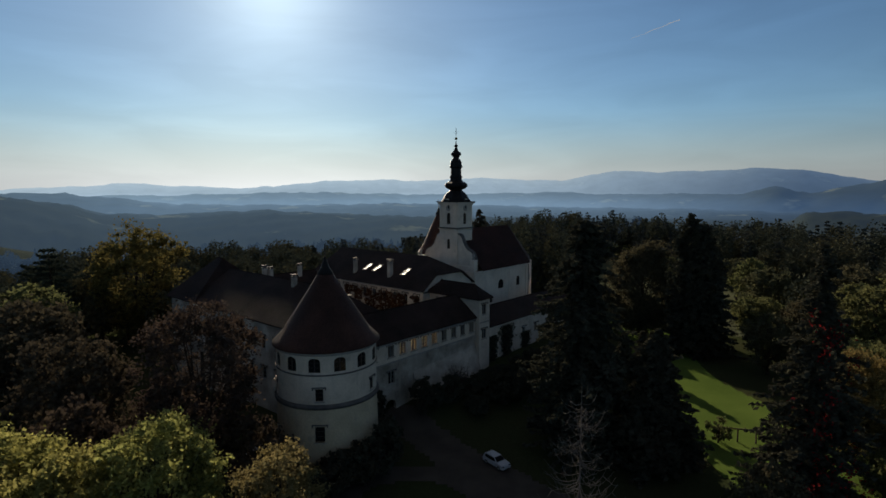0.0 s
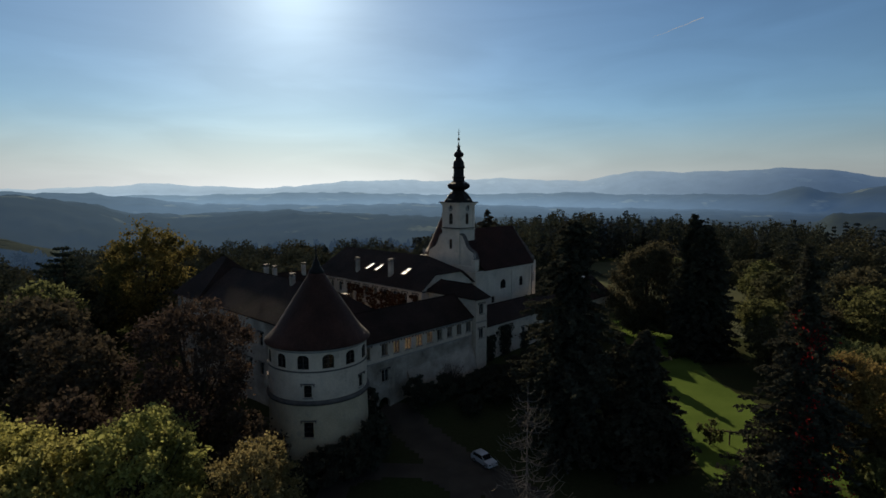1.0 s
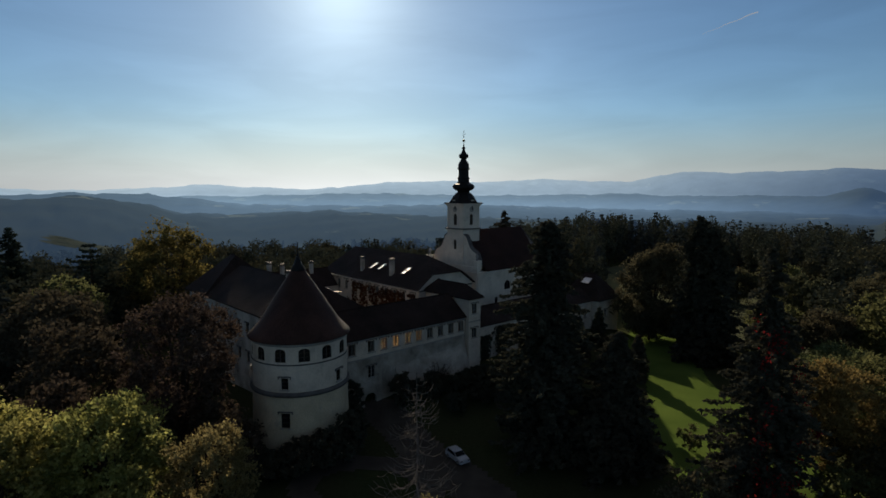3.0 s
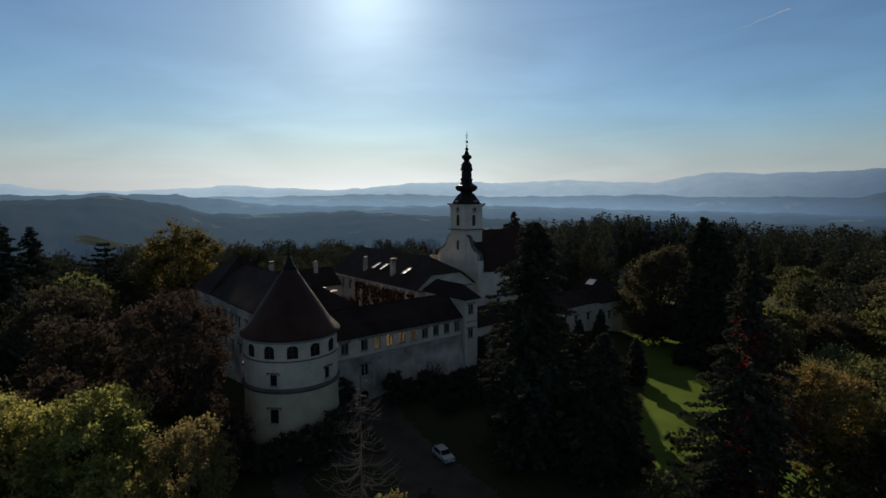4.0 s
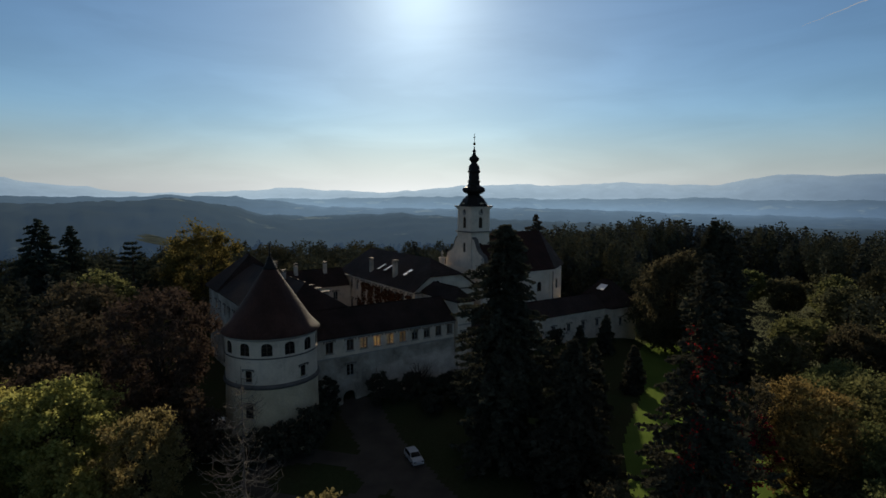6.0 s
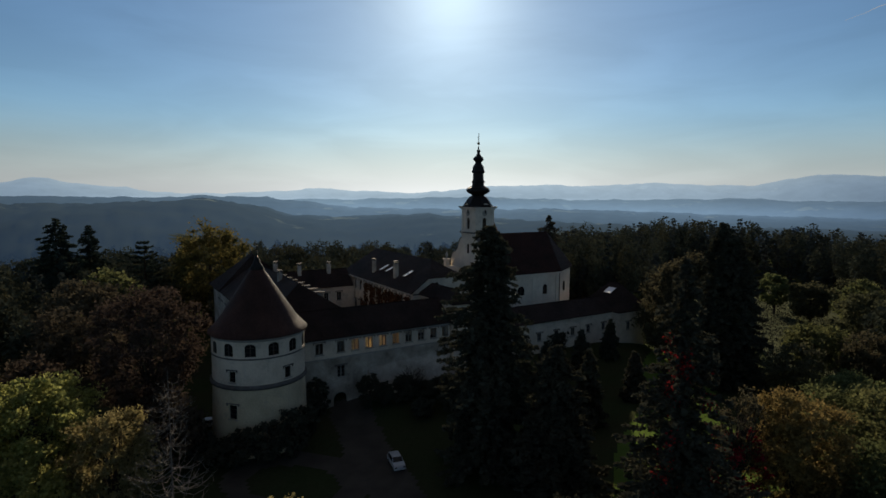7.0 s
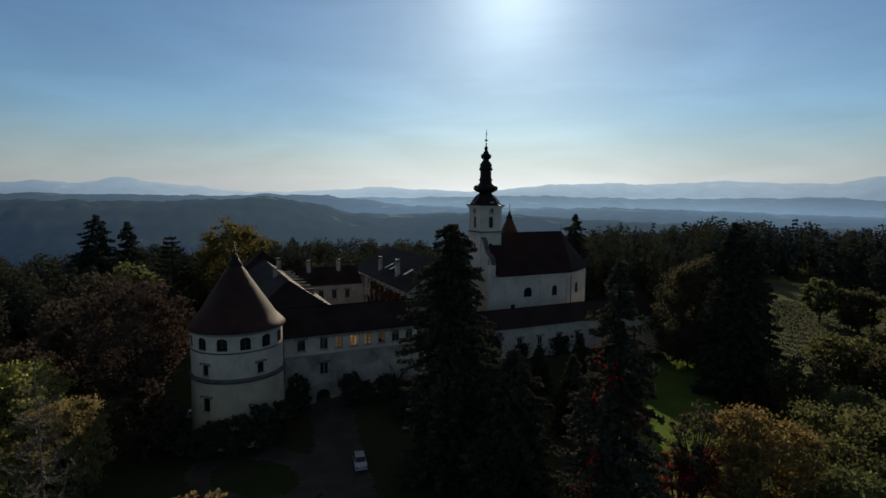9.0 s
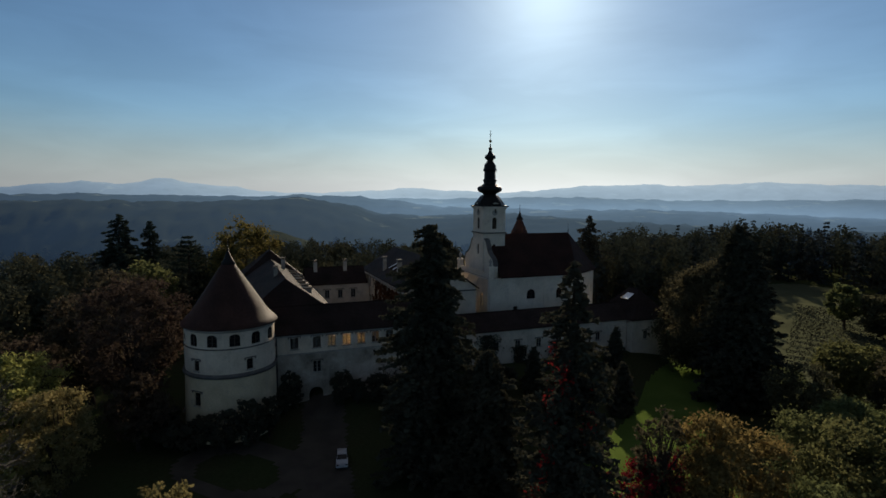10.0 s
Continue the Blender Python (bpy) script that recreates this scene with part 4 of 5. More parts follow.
def ridge_tops(az):
    """Elevation in degrees of the four ridges, from the nearest to the farthest, by azimuth."""
    n = lambda f, p: np.sin(np.radians(az) * f + p)
    rough = 0.035 * n(61, 2.0) + 0.025 * n(113, 0.4) + 0.018 * n(197, 1.3)
    far = rough + skyline(az, -66, 3, (0.25, 0.72, 0.95, 0.75, 1.42, 0.92, 0.68, 0.28, 0.1, 0.2, 0.3, 0.5, 0.75, 0.55, 0.45, 0.3, 0.45, 0.8, 1.05, 1.15, 1.2, 1.1, 1.15, 1.45, 1.25, 1.2, 1.05, 1.75, 2.05, 1.85, 1.9, 2.0, 2.1, 1.9, 1.2, 0.8))
    mid = rough + skyline(az, -60, 4, (-0.5, -0.5, -0.5, -0.5, -0.5, -0.5, -0.45, -0.35, -0.4, -0.3, -0.2, -0.1, -0.1, -0.25, -0.3, -0.28, -0.22, -0.15, -0.05, -0.3, -0.25, -0.24)) + 0.72 * np.exp(-((az - 30.9) / 1.5) ** 2) + 1.4 * smooth(32.4, 40, az)
    low = rough + skyline(az, -68, 4, (-0.4, -0.2, -0.12, -0.2, -0.2, -0.3, -0.25, -0.05, -0.2, -0.5, -1.1, -1.3, -1.35, -1.4, -1.4, -1.3, -1.3, -1.4, -1.5, -1.6, -1.7, -1.7, -1.75, -1.75, -1.9, -2.0))
    near = rough + skyline(az, -68, 4, (-0.9, -0.8, -0.75, -0.8, -0.9, -0.8, -0.6, -0.35, -1.1, -2.1, -2.3, -2.1, -1.9, -2.1, -2.4, -2.6, -2.8, -3.0, -3.0, -3.0, -3.0, -3.0, -3.0))
    return near, low, mid, far


def far_z(x, y, r, a):
    az = (np.degrees(a) + 180) % 360 - 180
    z = np.full_like(x, -60.0) + 6 * np.sin(x * 0.004) * np.cos(y * 0.005)
    for top, rk, w in zip(ridge_tops(az), (1500.0, 2500.0, 3500.0, 4650.0), (520.0, 560.0, 560.0, 620.0)):
        rk = rk + 130 * np.sin(np.radians(az) * 7 + rk)
        crest = 40 + rk * np.tan(np.radians(top))
        z = np.maximum(z, crest - (crest + 60) * ((r - rk) / w) ** 2)
    z += smooth(600, 900, r) * (1.6 * np.sin(x * 0.05 + y * 0.021) + 1.2 * np.sin(y * 0.043 - x * 0.031))
    z += np.random.default_rng(5).normal(size=np.shape(z)) * 1.6 * smooth(640, 800, r)
    return np.where(r < 640, np.minimum(z, -70), z)


FARMAT = bpy.data.materials.new("glowing_haze")
FARMAT.use_nodes = True
n, l = FARMAT.node_tree.nodes, FARMAT.node_tree.links
fb = n["Principled BSDF"]
fb.inputs["Roughness"].default_value = 1.0
fb.inputs["Specular IOR Level"].default_value = 0.0
# aerial haze put into emission: stronger with distance, brighter towards the sun
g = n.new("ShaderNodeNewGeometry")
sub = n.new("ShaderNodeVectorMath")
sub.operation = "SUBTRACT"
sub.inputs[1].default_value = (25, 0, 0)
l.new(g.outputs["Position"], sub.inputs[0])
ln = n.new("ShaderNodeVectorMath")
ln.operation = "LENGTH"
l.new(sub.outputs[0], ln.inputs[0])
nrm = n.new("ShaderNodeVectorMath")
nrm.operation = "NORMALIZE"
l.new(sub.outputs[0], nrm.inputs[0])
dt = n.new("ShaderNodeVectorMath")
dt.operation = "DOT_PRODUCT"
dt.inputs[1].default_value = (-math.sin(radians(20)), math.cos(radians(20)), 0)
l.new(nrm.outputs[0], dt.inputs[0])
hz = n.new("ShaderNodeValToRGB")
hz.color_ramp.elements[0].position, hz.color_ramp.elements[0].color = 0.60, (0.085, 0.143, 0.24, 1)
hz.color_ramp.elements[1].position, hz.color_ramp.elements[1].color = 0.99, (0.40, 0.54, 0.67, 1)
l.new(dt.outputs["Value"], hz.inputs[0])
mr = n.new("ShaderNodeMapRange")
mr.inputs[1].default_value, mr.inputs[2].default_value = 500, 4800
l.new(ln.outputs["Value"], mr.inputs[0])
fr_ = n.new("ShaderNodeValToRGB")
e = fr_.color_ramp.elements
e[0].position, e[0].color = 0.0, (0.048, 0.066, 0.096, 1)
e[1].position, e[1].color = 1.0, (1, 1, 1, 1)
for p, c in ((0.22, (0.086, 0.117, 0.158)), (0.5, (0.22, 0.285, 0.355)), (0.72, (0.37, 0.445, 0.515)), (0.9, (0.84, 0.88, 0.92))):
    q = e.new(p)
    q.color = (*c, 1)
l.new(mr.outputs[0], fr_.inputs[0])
tc = n.new("ShaderNodeTexCoord")
ns = n.new("ShaderNodeTexNoise")
ns.inputs["Scale"].default_value, ns.inputs["Detail"].default_value = 0.006, 8
l.new(tc.outputs["Object"], ns.inputs["Vector"])
fc = n.new("ShaderNodeValToRGB")
fc.color_ramp.elements[0].position, fc.color_ramp.elements[0].color = 0.62, (0.026, 0.034, 0.022, 1)
fc.color_ramp.elements[1].position, fc.color_ramp.elements[1].color = 0.67, (0.085, 0.10, 0.062, 1)
l.new(ns.outputs[0], fc.inputs[0])
l.new(fc.outputs[0], fb.inputs["Base Color"])
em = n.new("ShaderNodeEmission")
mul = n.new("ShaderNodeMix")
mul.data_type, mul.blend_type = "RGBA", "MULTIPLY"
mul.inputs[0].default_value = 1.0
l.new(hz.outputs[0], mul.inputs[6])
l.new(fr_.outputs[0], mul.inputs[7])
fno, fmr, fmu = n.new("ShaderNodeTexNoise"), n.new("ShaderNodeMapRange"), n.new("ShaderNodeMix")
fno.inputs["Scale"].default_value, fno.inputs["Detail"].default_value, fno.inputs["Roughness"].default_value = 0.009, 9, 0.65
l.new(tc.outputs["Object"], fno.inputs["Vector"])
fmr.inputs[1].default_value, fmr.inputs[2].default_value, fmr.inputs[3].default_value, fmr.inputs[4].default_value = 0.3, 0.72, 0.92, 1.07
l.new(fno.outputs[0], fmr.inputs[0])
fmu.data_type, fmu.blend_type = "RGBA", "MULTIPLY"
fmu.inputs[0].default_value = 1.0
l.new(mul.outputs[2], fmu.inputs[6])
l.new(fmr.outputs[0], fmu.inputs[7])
# valley mist put into emission too: low ground far off glows more
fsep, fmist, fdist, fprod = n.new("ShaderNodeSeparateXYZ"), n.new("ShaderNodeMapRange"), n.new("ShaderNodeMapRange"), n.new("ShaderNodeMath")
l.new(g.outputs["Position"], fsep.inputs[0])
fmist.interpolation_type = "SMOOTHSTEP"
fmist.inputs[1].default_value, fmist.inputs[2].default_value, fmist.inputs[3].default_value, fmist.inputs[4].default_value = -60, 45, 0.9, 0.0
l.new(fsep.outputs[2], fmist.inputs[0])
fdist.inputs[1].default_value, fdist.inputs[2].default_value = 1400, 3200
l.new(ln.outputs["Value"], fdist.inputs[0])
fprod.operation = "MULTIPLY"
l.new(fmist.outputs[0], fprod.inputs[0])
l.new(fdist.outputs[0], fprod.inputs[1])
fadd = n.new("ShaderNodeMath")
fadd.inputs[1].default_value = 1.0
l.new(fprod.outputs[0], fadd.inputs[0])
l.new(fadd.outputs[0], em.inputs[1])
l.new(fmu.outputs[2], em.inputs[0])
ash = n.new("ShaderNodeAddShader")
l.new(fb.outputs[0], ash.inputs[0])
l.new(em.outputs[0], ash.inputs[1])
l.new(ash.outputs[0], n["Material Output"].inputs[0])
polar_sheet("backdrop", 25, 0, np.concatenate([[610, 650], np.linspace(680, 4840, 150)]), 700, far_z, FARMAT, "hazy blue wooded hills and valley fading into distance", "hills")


def sheet(name, inside, x0, x1, y0, y1, step, lift, material, label, category):
    """A patch that lies on the ground, cut to a plan outline."""
    bm = bmesh.new()
    nx, ny = int((x1 - x0) / step), int((y1 - y0) / step)
    vs = {}

    def v(i, j):
        if (i, j) not in vs:
            x, y = x0 + i * step, y0 + j * step
            vs[(i, j)] = bm.verts.new((x, y, float(ground_z(x, y)) + lift))
        return vs[(i, j)]

    for i in range(nx):
        for j in range(ny):
            if inside(x0 + (i + 0.5) * step, y0 + (j + 0.5) * step):
                bm.faces.new((v(i, j), v(i + 1, j), v(i + 1, j + 1), v(i, j + 1)))
    ob = part(name, bm, material, None)
    return tagged(ob, label, category, kind="structure")


def near_path(pts, w):
    def f(x, y):
        best = 1e9
        for (xa, ya), (xb, yb) in zip(pts[:-1], pts[1:]):
            t = max(0, min(1, ((x - xa) * (xb - xa) + (y - ya) * (yb - ya)) / ((xb - xa) ** 2 + (yb - ya) ** 2)))
            best = min(best, math.hypot(x - xa - t * (xb - xa), y - ya - t * (yb - ya)))
        return best < w + 0.4 * noise.noise(Vector((x * 0.3, y * 0.3, 0)))
    return f


sheet("road", near_path([(-6.5, 89), (-2, 84), (3, 77), (9, 71), (16, 62), (24, 50), (30, 36)], 3.6), -14, 40, 30, 94, 0.8, 0.05, GRAVEL, "grey gravel drive leading to the castle gate", "road")
sheet("forecourt", lambda x, y: math.hypot((x + 4) / 11, (y - 68) / 8) < 1 and math.hypot((x + 4) / 7, (y - 67) / 4.6) > 1, -17, 10, 58, 78, 0.8, 0.06, GRAVEL, "curved gravel drive round a dark lawn", "road")
# lawn cut to its sunlit part; the darker ground around it stands for shade
sheet("lawn", lambda x, y: 40.0 + 1.0 * math.sin(y * 0.13) + (0.15 if y > 95 else 0.06) * (y - 95) < x < 59 + 2.5 * math.sin(y * 0.1) and 50 < y < 168, 34, 66, 50, 170, 0.5, 0.05, LAWN, "sunlit mown green lawn", "lawn")
sheet("meadow", lambda x, y: math.hypot((x - 90) / 36, (y - 228) / 88) < 1 + 0.15 * noise.noise(Vector((x * 0.05, y * 0.05, 0))), 44, 140, 130, 330, 2.0, 0.06, MEADOW, "green meadow slope before the woods", "meadow")

for azf, rf_, fw, fh in ((-38.8, 984, 75, 15), (-34.2, 972, 32, 8)):
    fx, fy = 25 + rf_ * math.sin(radians(azf)), rf_ * math.cos(radians(azf))
    fc_, fs_ = math.cos(radians(azf)), -math.sin(radians(azf))
    bm = bmesh.new()
    gridv = {}
    for i in range(13):
        for j in range(7):
            u, w = (i - 6) / 6 * fw * (1 + 0.12 * math.sin(j * 2.1)), (j - 3) / 3 * fh * (1 + 0.15 * math.sin(i * 1.3))
            x, y = fx + u * fc_ - w * fs_, fy + u * fs_ + w * fc_
            rr_, aa_ = np.array(math.hypot(x - 25, y)), np.array(math.atan2(x - 25, y))
            gridv[i, j] = bm.verts.new((x, y, float(far_z(np.array(x), np.array(y), rr_, aa_)) + 5.0))
    for i in range(12):
        for j in range(6):
            bm.faces.new((gridv[i, j], gridv[i + 1, j], gridv[i + 1, j + 1], gridv[i, j + 1]))
    tagged(part("field", bm, FIELD, None), "pale green mown field in the hazy valley", "field", kind="structure")

# ---- trees ----
LIME = leaf_mat("lime_leaves", (0.125, 0.132, 0.046), (0.37, 0.355, 0.115), 0.52, 0.012)
OCHRE = leaf_mat("ochre_leaves", (0.12, 0.105, 0.046), (0.285, 0.245, 0.108), 0.45, 0.012)
GOLD = leaf_mat("golden_leaves", (0.064, 0.066, 0.024), (0.16, 0.14, 0.045), 0.4, 0.015)
BROWN = leaf_mat("russet_leaves", (0.052, 0.043, 0.032), (0.102, 0.082, 0.058), 0.26, 0.03, 0.35)
OLIVE = leaf_mat("dull_olive_leaves", (0.052, 0.053, 0.033), (0.125, 0.116, 0.066), 0.34, spread=0.3)
GREEN = leaf_mat("green_leaves", (0.060, 0.072, 0.034), (0.145, 0.158, 0.066), 0.44, 0.02)
ORANGE = leaf_mat("orange_leaves", (0.10, 0.078, 0.034), (0.25, 0.175, 0.072), 0.4, 0.012)
RED = leaf_mat("red_leaves", (0.10, 0.012, 0.016), (0.24, 0.024, 0.032), 0.32, 0.01)
NEEDLE = leaf_mat("dark_needles", (0.043, 0.044, 0.034), (0.082, 0.082, 0.057), 0.2, spread=0.22)
NEEDLE_BLUE = leaf_mat("bluish_needles", (0.028, 0.038, 0.03), (0.058, 0.072, 0.052), 0.15, spread=0.22)
YEW = leaf_mat("yew_needles", (0.040, 0.043, 0.032), (0.070, 0.074, 0.052), 0.14, spread=0.22)
FOREST_CON = leaf_mat("forest_needles", (0.040, 0.048, 0.044), (0.066, 0.076, 0.064), 0.14, spread=0.2)
FOREST_DEC = leaf_mat("forest_leaves", (0.042, 0.050, 0.038), (0.070, 0.078, 0.054), 0.14, spread=0.2)
FOREST_GLD = leaf_mat("forest_autumn_leaves", (0.052, 0.052, 0.034), (0.090, 0.082, 0.052), 0.14, spread=0.22)


def leaf_quads(rng, C, size, flat=0.0, aspect=1.5):
    """Folded little leaf sprays at the places C: four points each."""
    n = len(C)
    a = rng.normal(size=(n, 3))
    a[:, 2] *= 1 - flat
    a /= np.linalg.norm(a, axis=1, keepdims=True) + 1e-9
    b = rng.normal(size=(n, 3))
    b -= a * np.sum(a * b, 1, keepdims=True)
    b /= np.linalg.norm(b, axis=1, keepdims=True) + 1e-9
    s = (size * rng.uniform(0.6, 1.35, n))[:, None]
    v = np.stack([C - a * s * 0.5 * aspect, C + b * s * 0.5, C + a * s * 0.5 * aspect, C - b * s * 0.5], 1)
    return v.reshape(-1, 3)


def quad_faces(nv):
    return np.arange(nv, dtype=np.int32).reshape(-1, 4)


def tube(path, radii, sides=6):
    path = np.asarray(path, float)
    vs, fs = [], []
    for i, p in enumerate(path):
        d = path[min(i + 1, len(path) - 1)] - path[max(i - 1, 0)]
        d /= np.linalg.norm(d) + 1e-9
        u = np.cross(d, (0.3, 0.9, 0.1))
        u /= np.linalg.norm(u) + 1e-9
        w = np.cross(d, u)
        for k in range(sides):
            t = 2 * np.pi * k / sides
            vs.append(p + radii[i] * (np.cos(t) * u + np.sin(t) * w))
    for i in range(len(path) - 1):
        for k in range(sides):
            fs.append((i * sides + k, i * sides + (k + 1) % sides, (i + 1) * sides + (k + 1) % sides, (i + 1) * sides + k))
    return np.array(vs), np.array(fs)


def join(tubes):
    vs, fs, o = [], [], 0
    for v, f in tubes:
        vs.append(v)
        fs.append(f + o)
        o += len(v)
    return np.concatenate(vs), np.concatenate(fs)


def broadleaf_points(rng, H, R, base, clumps, leaves, puff, skirt=0.0):
    """Leaf places: puffs on limbs' ends inside a lobed crown."""
    cz, hz_ = (H + base) / 2, (H - base) / 2
    lobes = rng.normal(size=(9, 3))
    lobes /= np.linalg.norm(lobes, axis=1, keepdims=True)
    d = rng.normal(size=(clumps, 3))
    d /= np.linalg.norm(d, axis=1, keepdims=True)
    amp = 0.74 + 0.34 * np.max(np.clip(d @ lobes.T, 0, 1) ** 5, axis=1)
    rad = amp * rng.uniform(0.35, 1.0, clumps) ** 0.45
    P = d * rad[:, None] * np.array([R, R, hz_]) + np.array([0, 0, cz])
    P[:, :2] *= (1 + skirt * np.clip((cz - P[:, 2]) / hz_, 0, 1))[:, None]
    P[:, 2] = np.maximum(P[:, 2], base * 0.8)
    pr = puff * rng.uniform(0.6, 1.3, clumps)
    e = rng.normal(size=(clumps, leaves, 3))
    e /= np.linalg.norm(e, axis=2, keepdims=True)
    C = P[:, None, :] + e * (pr[:, None] * np.minimum(np.abs(rng.normal(size=(clumps, leaves))), 1.7) * 0.72)[:, :, None] * np.array([1, 1, 0.7])
    return P, C.reshape(-1, 3)


def broadleaf(x, y, top, R, material, label, seed, clumps=170, leaves=70, leaf=0.42, base=None, puff=1.5, thin=0.0, skirt=0.0, kindname="broadleaf_tree", group=""):
    rng = np.random.default_rng(seed)
    gz = float(ground_z(x, y))
    H = top - gz
    base = H * 0.13 if base is None else base
    t = thing(kindname, pose(x, y, gz, 0, 0, rng.uniform(0, 360)), label, "shrub" if "shrub" in kindname else "tree", group)
    P, C = broadleaf_points(rng, H, R, base, clumps, leaves, puff * R / 7, skirt)
    trunk_r = 0.028 * H
    fork = np.array([0, 0, base * 1.05])
    tubes = [tube([(0, 0, -0.6), (0, 0, base * 0.5), tuple(fork), (0.3, 0.2, H * 0.7)], [trunk_r * 1.3, trunk_r, trunk_r * 0.8, trunk_r * 0.25], 8)]
    for k in rng.choice(clumps, min(clumps, 26 + int(70 * thin)), replace=False):
        p = P[k]
        s = fork + np.array([0, 0, rng.uniform(0, 0.5) * (H * 0.55 - base)])
        m = (s + p) / 2 + np.array([0, 0, -0.1 * R]) + rng.normal(size=3) * 0.3
        tubes.append(tube([s, m, p], [trunk_r * 0.35, trunk_r * 0.2, 0.03], 5))
    v, f = join(tubes)
    raw_mesh("trunk", v, f, BARK, t, True)
    if thin:
        C = C[rng.uniform(size=len(C)) > thin]
    q = leaf_quads(rng, C, leaf)
    raw_mesh("crown", q, quad_faces(len(q)), material, t)
    return t


def conifer_points(rng, H, R, base, levels, per, power=0.85, droop=0.25, top_round=0.0, dens=7.0, ragged=0.42):
    """Needle sprays on single boughs; the crown swells and thins unevenly round the trunk."""
    C = []
    for i in range(levels):
        u = i / levels
        z = base + (H - base) * u
        L0 = R * ((1 - u) ** power * (1 - top_round) + top_round * math.sqrt(max(0, 1 - u ** 4)))
        L0 *= 0.8 + 0.2 * math.sin(i * 2.1) * rng.uniform(0.2, 1)
        m = max(4, int(per * (0.35 + 0.65 * L0 / R)))
        for k in range(m):
            a = rng.uniform(0, 2 * np.pi)
            swell = 0.9 + ragged * noise.noise(Vector((1.2 * math.cos(a), 1.2 * math.sin(a), z * 0.13 + R))) + 0.7 * ragged * noise.noise(Vector((2.6 * math.cos(a), 2.6 * math.sin(a), z * 0.42 + 7)))
            L = L0 * rng.uniform(0.5, 1.14) * max(0.35, swell) + 0.15
            cnt = max(3, int(L * dens))
            s = rng.uniform(0.12, 1.0, cnt) ** 0.7
            w = rng.normal(size=cnt) * 0.085 * L * (1.15 - s)
            tip = rng.uniform(0.02, 0.16)
            zz = z + tip * L * s - droop * L * s ** 2 + 0.10 * L * s ** 5 + rng.normal(size=cnt) * 0.10 - np.abs(rng.normal(size=cnt)) * 0.5 * droop * s
            C.append(np.stack([np.cos(a) * s * L - np.sin(a) * w, np.sin(a) * s * L + np.cos(a) * w, zz], 1))
    return np.concatenate(C)


def conifer(x, y, top, R, material, label, seed, levels=46, per=13, base=None, leaf=0.5, power=0.85, droop=0.3, top_round=0.0, dens=7.0, ragged=0.42, kindname="conifer", group=""):
    rng = np.random.default_rng(seed)
    gz = float(ground_z(x, y))
    H = top - gz
    t = thing(kindname, pose(x, y, gz), label, "tree", group)
    v, f = tube([(0, 0, -0.6), (0, 0, H * 0.5), (0.0, 0.0, H * 0.98)], [0.024 * H, 0.014 * H, 0.03], 8)
    raw_mesh("trunk", v, f, BARK, t, True)
    C = conifer_points(rng, H, R, H * 0.04 if base is None else base, levels, per, power, droop, top_round, dens, ragged)
    q = leaf_quads(rng, C, leaf, 0.45, 2.1)
    raw_mesh("crown", q, quad_faces(len(q)), material, t)
    return t


def dead_conifer(x, y, top, R, seed):
    rng = np.random.default_rng(seed)
    gz = float(ground_z(x, y))
    H = top - gz
    t = thing("dead_conifer", pose(x, y, gz), "bare dead conifer with pale drooping twigs", "tree")
    v, f = tube([(0, 0, -0.5), (0.05, 0, H * 0.5), (0, 0, H)], [0.17, 0.09, 0.02], 8)
    raw_mesh("trunk", v, f, BARK_PALE, t, True)
    for i in range(260):
        tubes = []
        u = rng.uniform(0.22, 0.99)
        z, a = H * u, rng.uniform(0, 2 * np.pi)
        L = R * min(1.0, (1.02 - u) * 2.6 + 0.16) * rng.uniform(0.5, 1.1)
        d = np.array([np.cos(a), np.sin(a), 0])
        s = np.array([-np.sin(a), np.cos(a), 0]) * rng.normal() * 0.12
        pts = [np.array([0, 0, z]) + d * L * q + s * L * q * q + np.array([0, 0, L * (-0.55 * q + 0.75 * q ** 2.6)]) for q in (0, 0.3, 0.6, 0.85, 1.0)]
        tubes.append(tube(pts, [0.026, 0.023, 0.020, 0.016, 0.009], 4))
        for _ in range(rng.integers(1, 4)):
            b = pts[rng.integers(1, 4)]
            w = rng.normal(size=3) * 0.35 + d * 0.3
            tubes.append(tube([b, b + w * 0.6 + np.array([0, 0, -0.1]), b + w + np.array([0, 0, 0.12])], [0.018, 0.014, 0.008], 4))
        v, f = join(tubes)
        raw_mesh("branch", v, f, BARK_PALE, t, True)
    return t


# by the drive and the castle front
conifer(20.6, 79.6, 36.2, 9.4, NEEDLE, "tall dark conifer with ragged drooping boughs", 3, 66, 19, leaf=0.36, power=0.36, top_round=0.28, dens=14, ragged=0.75)
conifer(30.6, 76.4, 20.6, 8.8, YEW, "black-green yew with dense broad cone crown", 4, 50, 24, leaf=0.4, power=0.62, dens=12, ragged=0.55)
conifer(59.0, 129.6, 35.0, 7.8, YEW, "slender near-black conifer spire", 5, 64, 22, power=0.42, leaf=0.45, dens=9, ragged=0.55)
conifer(61.0, 126.5, 32.6, 9.0, YEW, "dark twin conifer with sweeping skirts", 6, 60, 24, power=0.45, leaf=0.45, dens=9, ragged=0.5)
rc = conifer(44.4, 63.2, 34.4, 9.3, NEEDLE, "tall dark spruce overgrown with red creeper", 7, 58, 18, leaf=0.32, power=0.72, top_round=0.04, dens=14, ragged=0.6)
dead_conifer(8.7, 33.1, 28.1, 3.2, 8)
conifer(14.0, 210.7, 33.6, 14.5, NEEDLE, "dark conifer rising behind the church", 9, 44, 18, leaf=0.5, power=0.7, dens=8, ragged=0.6)
